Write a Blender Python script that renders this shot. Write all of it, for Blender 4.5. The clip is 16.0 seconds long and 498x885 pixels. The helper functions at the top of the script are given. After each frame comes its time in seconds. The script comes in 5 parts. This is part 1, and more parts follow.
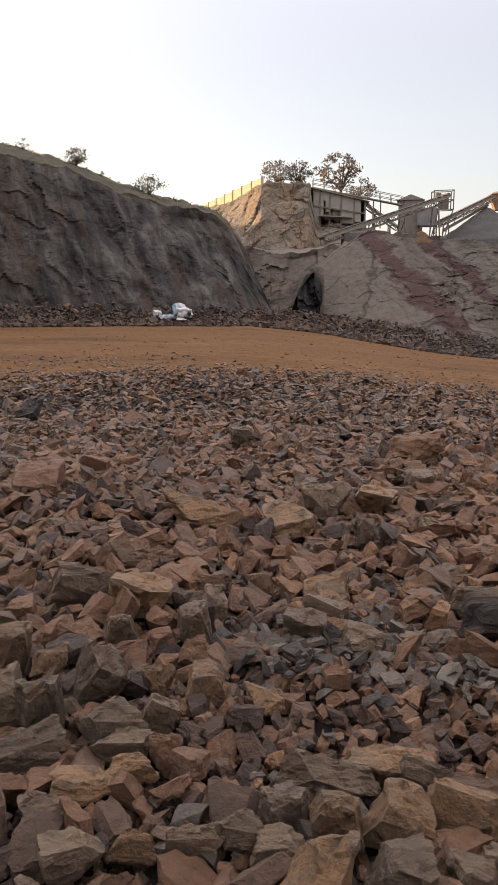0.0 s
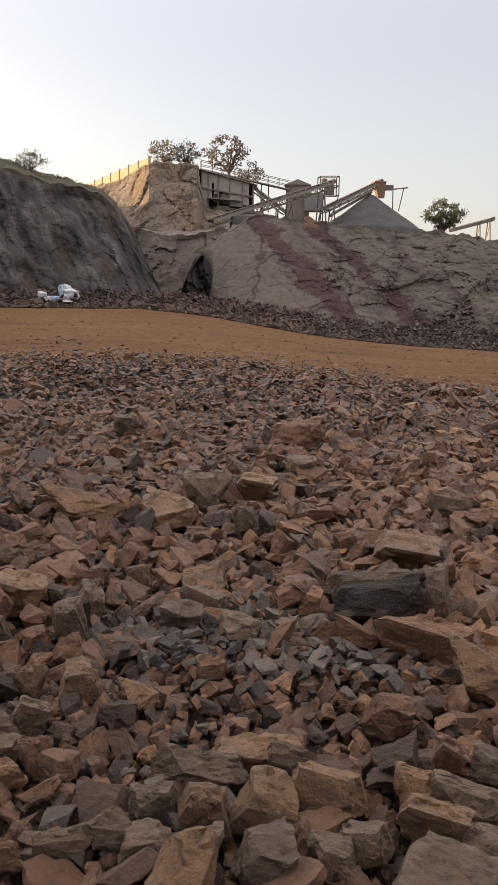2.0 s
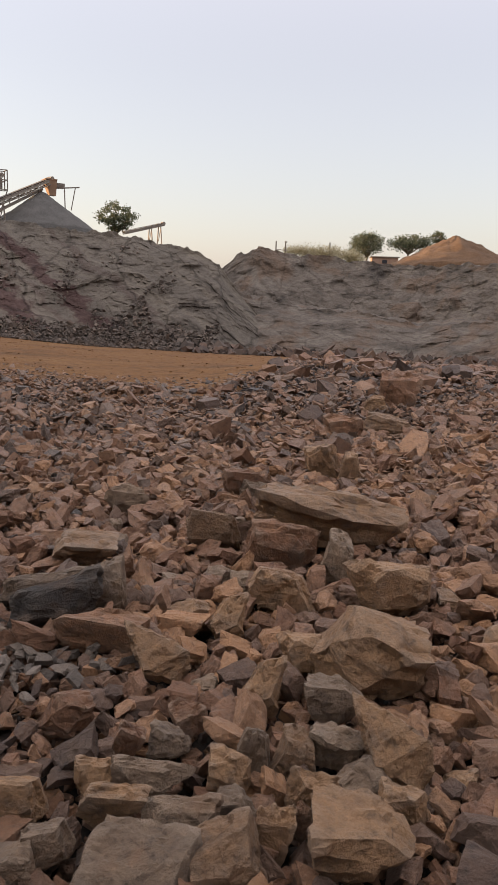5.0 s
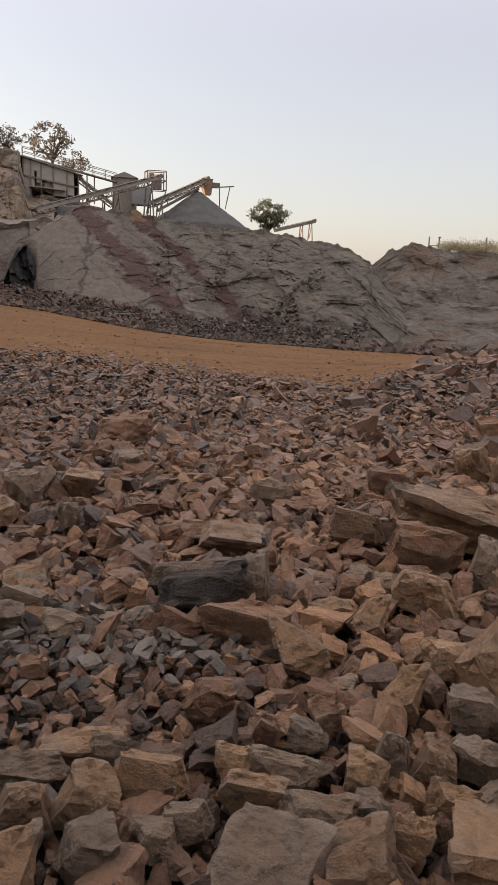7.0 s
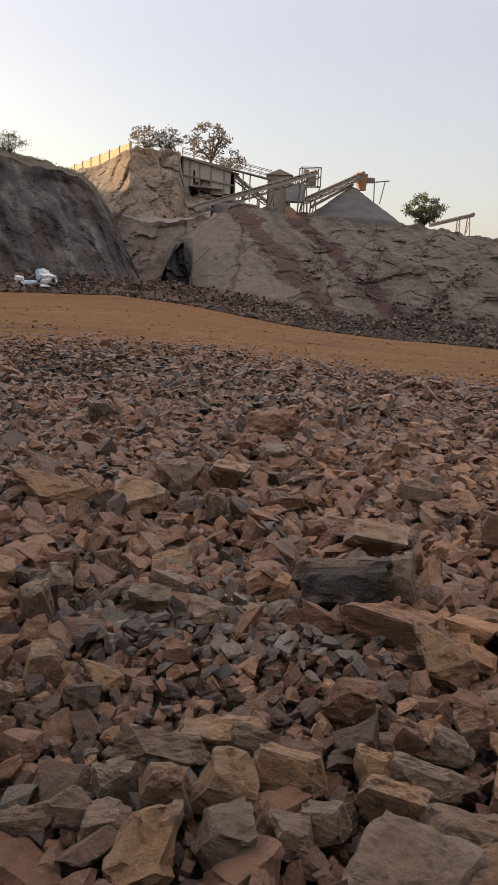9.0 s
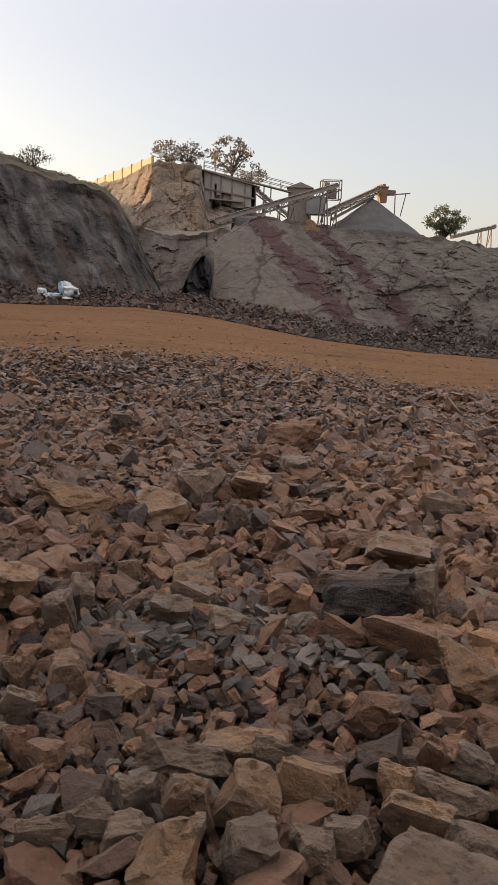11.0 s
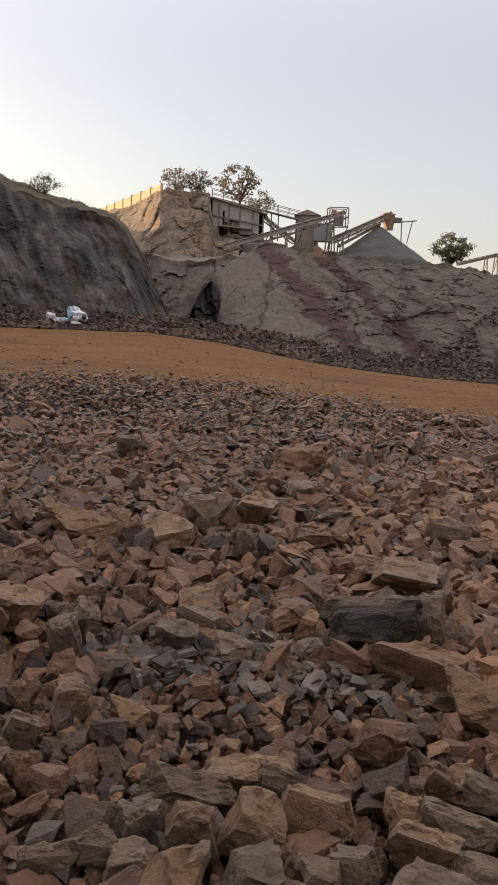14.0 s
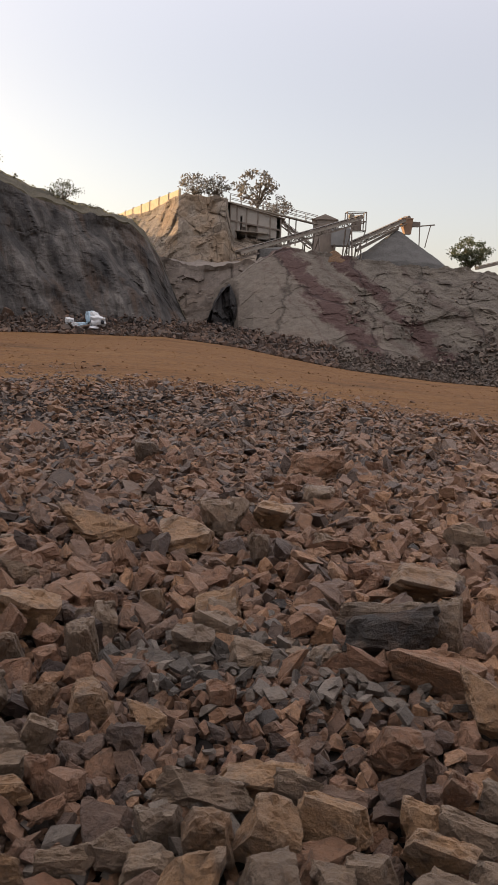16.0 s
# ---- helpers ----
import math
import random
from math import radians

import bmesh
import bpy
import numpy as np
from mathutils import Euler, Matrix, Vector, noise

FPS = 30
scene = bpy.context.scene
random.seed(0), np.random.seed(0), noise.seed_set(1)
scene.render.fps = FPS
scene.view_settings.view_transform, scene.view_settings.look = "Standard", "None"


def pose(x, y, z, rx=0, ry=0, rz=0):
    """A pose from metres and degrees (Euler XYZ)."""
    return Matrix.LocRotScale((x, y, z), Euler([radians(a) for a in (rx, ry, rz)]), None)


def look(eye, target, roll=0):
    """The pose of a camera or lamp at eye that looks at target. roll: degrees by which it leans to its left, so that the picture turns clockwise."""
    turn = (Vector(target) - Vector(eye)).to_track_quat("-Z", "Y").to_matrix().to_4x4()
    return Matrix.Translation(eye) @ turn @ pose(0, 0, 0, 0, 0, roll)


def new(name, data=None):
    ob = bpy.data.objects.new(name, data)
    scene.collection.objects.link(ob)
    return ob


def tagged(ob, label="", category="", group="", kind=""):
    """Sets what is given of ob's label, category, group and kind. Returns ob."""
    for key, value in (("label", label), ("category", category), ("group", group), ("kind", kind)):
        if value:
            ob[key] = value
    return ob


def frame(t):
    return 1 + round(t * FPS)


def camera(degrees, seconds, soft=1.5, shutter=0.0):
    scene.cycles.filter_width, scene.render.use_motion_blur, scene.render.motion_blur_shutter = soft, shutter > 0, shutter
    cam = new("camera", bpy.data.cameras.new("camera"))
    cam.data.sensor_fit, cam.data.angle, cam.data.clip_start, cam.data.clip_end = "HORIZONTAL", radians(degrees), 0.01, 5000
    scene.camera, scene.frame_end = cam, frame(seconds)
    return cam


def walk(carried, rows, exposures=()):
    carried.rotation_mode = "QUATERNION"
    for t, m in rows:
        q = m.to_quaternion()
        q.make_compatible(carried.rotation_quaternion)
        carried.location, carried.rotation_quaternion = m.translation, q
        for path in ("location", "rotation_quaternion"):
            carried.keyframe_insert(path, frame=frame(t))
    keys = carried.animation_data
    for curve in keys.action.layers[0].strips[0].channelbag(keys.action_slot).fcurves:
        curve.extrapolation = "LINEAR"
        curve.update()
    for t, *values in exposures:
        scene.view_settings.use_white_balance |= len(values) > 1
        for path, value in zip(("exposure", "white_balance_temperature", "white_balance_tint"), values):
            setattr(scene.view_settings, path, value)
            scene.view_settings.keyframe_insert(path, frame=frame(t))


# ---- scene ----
cam = camera(36.2, 16.0, soft=0.6)
ROWS = [
    (0, 0.000, 0.000, 1.600, 80.30, -0.00, 0.00),
    (0.5, 0.012, -0.002, 1.602, 79.76, 0.36, -2.18),
    (1, 0.041, -0.017, 1.613, 79.63, 1.50, -3.96),
    (1.5, 0.079, -0.029, 1.629, 79.35, 2.22, -6.27),
    (2, 0.089, -0.015, 1.652, 79.06, -0.63, -8.08),
    (2.5, 0.133, 0.008, 1.624, 79.52, -2.47, -16.10),
    (3, 0.121, -0.070, 1.654, 79.64, -2.85, -21.88),
    (3.5, 0.143, -0.059, 1.648, 79.62, -2.44, -25.16),
    (3.7, 0.143, -0.059, 1.648, 79.67, -1.34, -26.07),
    (4.75, 0.151, -0.074, 1.646, 79.59, -1.78, -31.59),
    (5.8, 0.159, -0.089, 1.643, 79.50, -2.21, -29.10),
    (6, 0.140, -0.093, 1.648, 79.43, -1.83, -27.29),
    (6.5, 0.128, -0.075, 1.642, 79.15, -2.00, -23.66),
    (7, 0.130, -0.068, 1.646, 79.00, -1.98, -20.60),
    (7.5, 0.133, -0.059, 1.648, 78.82, -1.79, -17.74),
    (8, 0.122, -0.042, 1.635, 78.64, -2.08, -14.57),
    (8.5, 0.113, -0.036, 1.636, 78.43, -2.20, -10.88),
    (9, 0.116, -0.029, 1.632, 78.36, -2.06, -9.57),
    (11.5, 0.100, -0.034, 1.631, 79.61, -2.03, -7.86),
    (12, 0.097, -0.041, 1.632, 80.09, -2.04, -7.67),
    (12.5, 0.092, -0.042, 1.632, 80.51, -2.07, -7.54),
    (13, 0.095, -0.042, 1.630, 80.79, -2.12, -7.54),
    (13.5, 0.099, -0.045, 1.634, 80.97, -2.19, -7.53),
    (14, 0.100, -0.043, 1.633, 81.02, -2.22, -7.54),
    (14.5, 0.107, -0.049, 1.637, 81.02, -2.21, -7.46),
    (15, 0.105, -0.043, 1.639, 81.01, -2.21, -6.96),
    (15.5, 0.107, -0.041, 1.638, 81.18, -2.18, -6.37),
    (16, 0.100, -0.046, 1.639, 81.30, -2.18, -6.25),
]
walk(cam, [(t, pose(*row)) for t, *row in ROWS], [(0, 1.16), (0.5, 1.03), (3.0, 1.06), (3.5, 1.17), (6.0, 1.1), (9.0, 0.97), (12.0, 0.93), (16.0, 0.95)])

# ---- world, sun, exposure ----
SUN_BEARING, SUN_ELEVATION, ZENITH_BOOST = -52.0, 7.0, 4.2
world = bpy.data.worlds.new("world")
scene.world = world
world.use_nodes = True
wn = world.node_tree.nodes
sky = wn.new("ShaderNodeTexSky")
sky.sky_type, sky.sun_disc = "NISHITA", False
sky.sun_elevation, sky.sun_rotation = radians(SUN_ELEVATION), radians(SUN_BEARING)
sky.air_density, sky.dust_density, sky.ozone_density = 1.0, 2.5, 1.3
wn["Background"].inputs["Strength"].default_value = 0.09
veil = wn.new("ShaderNodeMix")  # white dust in the air over the whole sky, plus the added zenith brightening
veil.data_type, veil.blend_type = "RGBA", "ADD"
veil.inputs[0].default_value = 1.0
aim, height, lift, haze = wn.new("ShaderNodeTexCoord"), wn.new("ShaderNodeSeparateXYZ"), wn.new("ShaderNodeMapRange"), wn.new("ShaderNodeMix")
lift.interpolation_type = "SMOOTHSTEP"  # smooth brightening towards the unseen zenith, added to light upward-facing stone
for k, q in ((1, 0.25), (2, 1.0), (3, 0.0), (4, 1.0)):
    lift.inputs[k].default_value = q
haze.data_type = "RGBA"
haze.inputs[6].default_value, haze.inputs[7].default_value = (2.52, 2.18, 2.3, 1), (2.4 * ZENITH_BOOST, 2.2 * ZENITH_BOOST, 2.25 * ZENITH_BOOST, 1)
for a, b in ((aim.outputs["Generated"], height.inputs[0]), (height.outputs[2], lift.inputs[0]), (lift.outputs[0], haze.inputs[0]), (haze.outputs[2], veil.inputs[7])):
    world.node_tree.links.new(a, b)
world.node_tree.links.new(sky.outputs[0], veil.inputs[6])
world.node_tree.links.new(veil.outputs[2], wn["Background"].inputs["Color"])
sun = new("sun", bpy.data.lights.new("sun", "SUN"))
sun.data.energy, sun.data.angle, sun.data.color = 4.2, radians(0.6), (1.0, 0.66, 0.36)
sb, se = radians(SUN_BEARING), radians(SUN_ELEVATION)
sun.matrix_world = look((200 * math.sin(sb) * math.cos(se), 200 * math.cos(sb) * math.cos(se), 200 * math.sin(se)), (0, 0, 0))


# ---- materials ----
def material(name, build, rough=0.9, metal=0.0):
    m = bpy.data.materials.new(name)
    m.use_nodes = True
    nodes, links = m.node_tree.nodes, m.node_tree.links
    bsdf = nodes["Principled BSDF"]
    bsdf.inputs["Roughness"].default_value, bsdf.inputs["Metallic"].default_value = rough, metal
    bsdf.inputs["Specular IOR Level"].default_value = 0.3
    build(nodes, links, bsdf)
    return m


def coords(nodes, links, scale=(1, 1, 1), turn=(0, 0, 0)):
    tc, mp = nodes.new("ShaderNodeTexCoord"), nodes.new("ShaderNodeMapping")
    mp.vector_type = "TEXTURE"
    mp.inputs["Scale"].default_value = [1 / k for k in scale]
    mp.inputs["Rotation"].default_value = [radians(a) for a in turn]
    links.new(tc.outputs["Object"], mp.inputs["Vector"])
    return mp.outputs[0]


def noise_tex(nodes, links, vec, scale, detail=6.0, rough=0.6, distort=0.0):
    n = nodes.new("ShaderNodeTexNoise")
    n.inputs["Scale"].default_value, n.inputs["Detail"].default_value = scale, detail
    n.inputs["Roughness"].default_value, n.inputs["Distortion"].default_value = rough, distort
    links.new(vec, n.inputs["Vector"])
    return n.outputs["Fac"]


def ramp(nodes, links, fac, stops, constant=False):
    r = nodes.new("ShaderNodeValToRGB")
    els = r.color_ramp.elements
    while len(els) < len(stops):
        els.new(0.5)
    for e, (at, col) in zip(els, stops):
        e.position, e.color = at, (*col, 1)
    if constant:
        r.color_ramp.interpolation = "CONSTANT"
    links.new(fac, r.inputs[0])
    return r.outputs[0]


def mix(nodes, links, fac, a, b, how="MIX"):
    m = nodes.new("ShaderNodeMix")
    m.data_type, m.blend_type = "RGBA", how
    if isinstance(fac, float):
        m.inputs[0].default_value = fac
    else:
        links.new(fac, m.inputs[0])
    for sock, v in ((m.inputs[6], a), (m.inputs[7], b)):
        if isinstance(v, tuple):
            sock.default_value = (*v, 1)
        else:
            links.new(v, sock)
    return m.outputs[2]


def maths(nodes, links, op, a, b):
    m = nodes.new("ShaderNodeMath")
    m.operation = op
    for sock, v in zip(m.inputs, (a, b)):
        if isinstance(v, (int, float)):
            sock.default_value = v
        else:
            links.new(v, sock)
    return m.outputs[0]


def bump(nodes, links, bsdf, height, strength, distance):
    b = nodes.new("ShaderNodeBump")
    b.inputs["Strength"].default_value, b.inputs["Distance"].default_value = strength, distance
    links.new(height, b.inputs["Height"])
    links.new(b.outputs[0], bsdf.inputs["Normal"])


def stone_material(name, stops, grain=70.0, relief=0.05, worn=0.0, rust=0.35, gloss=0.55):
    """Broken rock: each piece its own tone, with mottling, dust and fine relief."""
    def build(nodes, links, bsdf):
        geo, info = nodes.new("ShaderNodeNewGeometry"), nodes.new("ShaderNodeObjectInfo")
        own = maths(nodes, links, "FRACT", maths(nodes, links, "ADD", geo.outputs["Random Per Island"], info.outputs["Random"]), 0.0)
        v = geo.outputs["Position"]
        patch = noise_tex(nodes, links, v, 0.35, 3.0)
        pick = maths(nodes, links, "ADD", maths(nodes, links, "MULTIPLY", own, 0.9), maths(nodes, links, "MULTIPLY", maths(nodes, links, "SUBTRACT", patch, 0.44), 0.7))
        side = nodes.new("ShaderNodeSeparateXYZ")  # the tone pick rises towards the east, fading out by y = 9
        links.new(v, side.inputs[0])
        east = nodes.new("ShaderNodeMapRange")
        east.interpolation_type = "SMOOTHSTEP"
        for k, q in ((1, 0.3), (2, 2.6), (3, 0.0), (4, 0.22)):
            east.inputs[k].default_value = q
        links.new(side.outputs[0], east.inputs[0])
        near = nodes.new("ShaderNodeMapRange")
        near.interpolation_type = "SMOOTHSTEP"
        for k, q in ((1, 5.0), (2, 9.0), (3, 1.0), (4, 0.0)):
            near.inputs[k].default_value = q
        links.new(side.outputs[1], near.inputs[0])
        pick = maths(nodes, links, "ADD", pick, maths(nodes, links, "MULTIPLY", east.outputs[0], near.outputs[0]))
        base = ramp(nodes, links, pick, stops)
        mott = noise_tex(nodes, links, v, grain * 0.3, 8.0, 0.68)
        col = mix(nodes, links, 0.9, base, ramp(nodes, links, mott, [(0.3, (0.25, 0.235, 0.22)), (0.43, (0.8, 0.79, 0.78)), (0.56, (1.0, 0.98, 0.96)), (0.7, (1.0, 0.95, 0.9))]), "MULTIPLY")
        vein = ramp(nodes, links, noise_tex(nodes, links, v, grain * 0.1, 5.0, 0.5, 1.2), [(0.54, (0, 0, 0)), (0.66, (1, 1, 1))])
        col = mix(nodes, links, maths(nodes, links, "MULTIPLY", vein, rust), col, (0.115, 0.068, 0.037))
        if worn:
            crust = ramp(nodes, links, noise_tex(nodes, links, v, 6.5, 6.0, 0.62, 0.6), [(0.36, (1, 1, 1)), (0.47, (0, 0, 0))])
            col = mix(nodes, links, maths(nodes, links, "MULTIPLY", crust, worn), col, (0.086, 0.065, 0.049))
            iron = ramp(nodes, links, noise_tex(nodes, links, v, 4.3, 5.0, 0.6, 0.4), [(0.56, (0, 0, 0)), (0.68, (1, 1, 1))])
            col = mix(nodes, links, maths(nodes, links, "MULTIPLY", iron, worn), col, (0.166, 0.083, 0.036))
            split = nodes.new("ShaderNodeTexVoronoi")
            split.feature = "DISTANCE_TO_EDGE"
            split.inputs["Scale"].default_value = 7.0
            bent = nodes.new("ShaderNodeVectorMath")
            bent.operation = "MULTIPLY_ADD"
            bend = nodes.new("ShaderNodeTexNoise")
            bend.inputs["Scale"].default_value, bend.inputs["Detail"].default_value = 9.0, 5.0
            links.new(v, bend.inputs["Vector"])
            links.new(bend.outputs["Color"], bent.inputs[0])
            bent.inputs[1].default_value = (0.16, 0.16, 0.16)
            links.new(v, bent.inputs[2])
            links.new(bent.outputs[0], split.inputs["Vector"])
            col = mix(nodes, links, 0.2, col, ramp(nodes, links, split.outputs["Distance"], [(0.0, (0.3, 0.27, 0.25)), (0.03, (1, 1, 1))]), "MULTIPLY")
            edge = ramp(nodes, links, geo.outputs["Pointiness"], [(0.52, (0, 0, 0)), (0.62, (1, 1, 1))])
            col = mix(nodes, links, maths(nodes, links, "MULTIPLY", edge, worn), col, (0.288, 0.223, 0.162))
        scuff = ramp(nodes, links, noise_tex(nodes, links, v, grain * 0.4, 9.0, 0.75, 0.3), [(0.56, (0, 0, 0)), (0.68, (1, 1, 1))])
        col = mix(nodes, links, maths(nodes, links, "MULTIPLY", scuff, 0.55), col, (1.75, 1.7, 1.65), "MULTIPLY")
        links.new(col, bsdf.inputs["Base Color"])
        rough = maths(nodes, links, "ADD", noise_tex(nodes, links, v, grain, 8.0, 0.7), noise_tex(nodes, links, v, grain * 0.22, 4.0, 0.6))
        bump(nodes, links, bsdf, rough, 0.85, relief * 0.65)
        bsdf.inputs["Specular IOR Level"].default_value = 0.5
    return material(name, build, gloss)


RUBBLE = stone_material("rubble_stone", [(0.0, (0.0296, 0.0178, 0.0136)), (0.16, (0.0799, 0.0495, 0.0341)), (0.36, (0.1648, 0.0971, 0.0620)), (0.58, (0.2284, 0.1236, 0.0695)), (0.76, (0.1775, 0.0869, 0.0459)), (0.9, (0.2851, 0.1604, 0.0876)), (1.0, (0.3430, 0.1838, 0.0894))])
FLAKY = stone_material("flaky_grey_brown_stone", [(0.0, (0.0340, 0.0226, 0.0154)), (0.22, (0.0965, 0.0636, 0.0447)), (0.45, (0.1720, 0.1088, 0.0691)), (0.62, (0.2145, 0.1172, 0.0637)), (0.8, (0.1866, 0.0911, 0.0451)), (1.0, (0.3001, 0.1743, 0.0937))], rust=0.15)
TAN = stone_material("tan_stone", [(0.0, (0.1633, 0.0967, 0.0524)), (0.5, (0.2453, 0.1426, 0.0699)), (1.0, (0.3158, 0.1878, 0.0951))], worn=0.5)
GREY = stone_material("grey_stone", [(0.0, (0.1084, 0.0776, 0.0520)), (0.5, (0.1720, 0.1185, 0.0764)), (1.0, (0.2339, 0.1640, 0.1054))], worn=0.5)
SLATE = stone_material("splintered_grey_stone", [(0.0, (0.055, 0.045, 0.037)), (0.5, (0.115, 0.094, 0.075)), (1.0, (0.2, 0.162, 0.128))], rust=0.1)
DARK = stone_material("dark_stone", [(0.0, (0.0136, 0.0105, 0.0087)), (0.5, (0.0255, 0.0194, 0.0151)), (1.0, (0.0427, 0.0316, 0.0236))], worn=0.3, rust=0.15)
RED = stone_material("red_stone", [(0.0, (0.1320, 0.0642, 0.0359)), (0.5, (0.1955, 0.0956, 0.0487)), (1.0, (0.2479, 0.1271, 0.0646))], worn=0.5)
TALUS = stone_material("talus_stone", [(0.0, (0.0410, 0.0310, 0.0245)), (0.4, (0.0799, 0.0554, 0.0410)), (0.75, (0.1094, 0.0662, 0.0446)), (1.0, (0.1541, 0.0950, 0.0583))], 5.0, 0.05, gloss=0.85)
GRIT = stone_material("grey_talus_stone", [(0.0, (0.0482, 0.0382, 0.0302)), (0.5, (0.0936, 0.0727, 0.0569)), (1.0, (0.1476, 0.1116, 0.0850))], 5.0, 0.05, gloss=0.85)


def cliff_material(name, pale, mid, dark, stain, streak, turn, crack=0.35, relief=0.25, joints=0.8):
    """Quarry face: bedded tones, steep streaks, joints, rusty stains."""
    def build(nodes, links, bsdf):
        v = coords(nodes, links)
        s = coords(nodes, links, streak, turn)
        big = noise_tex(nodes, links, s, 0.28, 5.0, 0.6, 0.8)
        bands = noise_tex(nodes, links, s, 0.5, 7.0, 0.62, 0.4)
        fine = noise_tex(nodes, links, v, 2.2, 10.0, 0.7)
        col = ramp(nodes, links, bands, [(0.3, dark), (0.5, mid), (0.68, pale)])
        col = mix(nodes, links, ramp(nodes, links, big, [(0.5, (0, 0, 0)), (0.62, (0.8, 0.8, 0.8))]), col, stain)
        col = mix(nodes, links, 0.7, col, ramp(nodes, links, fine, [(0.3, (0.5, 0.5, 0.5)), (0.6, (1, 1, 1))]), "MULTIPLY")
        w = nodes.new("ShaderNodeTexVoronoi")
        w.feature = "DISTANCE_TO_EDGE"
        w.inputs["Scale"].default_value = crack
        wob = nodes.new("ShaderNodeVectorMath")
        wob.operation = "MULTIPLY_ADD"
        nz = nodes.new("ShaderNodeTexNoise")
        nz.inputs["Scale"].default_value, nz.inputs["Detail"].default_value = 0.6, 5.0
        links.new(v, nz.inputs["Vector"])
        links.new(nz.outputs["Color"], wob.inputs[0])
        wob.inputs[1].default_value = (0.9, 0.9, 0.9)
        links.new(s, wob.inputs[2])
        links.new(wob.outputs[0], w.inputs["Vector"])
        joint = ramp(nodes, links, w.outputs["Distance"], [(0.0, (0.35, 0.33, 0.32)), (0.035, (1, 1, 1))])
        col = mix(nodes, links, joints, col, joint, "MULTIPLY")
        links.new(col, bsdf.inputs["Base Color"])
        h = maths(nodes, links, "ADD", fine, maths(nodes, links, "MULTIPLY", bands, 0.25))
        bump(nodes, links, bsdf, h, 0.8, relief)
    return material(name, build, 0.92)


FACE_WEST = cliff_material("dark_quarry_face", (0.1658, 0.1478, 0.1299), (0.0753, 0.0672, 0.0609), (0.0305, 0.0287, 0.0278), (0.1030, 0.0699, 0.0502), (1.5, 1.5, 0.16), (0, -12, 0), 0.4, 0.3, 0.4)
# Bluff and lower step are lightened: distance haze is put into their colours.
FACE_BLUFF = cliff_material("brown_bluff_face", (0.3619, 0.3028, 0.2356), (0.2811, 0.2266, 0.1710), (0.1688, 0.1294, 0.0958), (0.3109, 0.2205, 0.1428), (0.9, 0.9, 0.6), (0, 25, 10), 0.5, 0.5)
FACE_LOWER = cliff_material("pale_lower_face", (0.2033, 0.1702, 0.1380), (0.1720, 0.1398, 0.1141), (0.1233, 0.0994, 0.0819), (0.1601, 0.1205, 0.0902), (0.3, 0.3, 1.0), (0, -18, 0), 0.3, 0.12, 0.6)


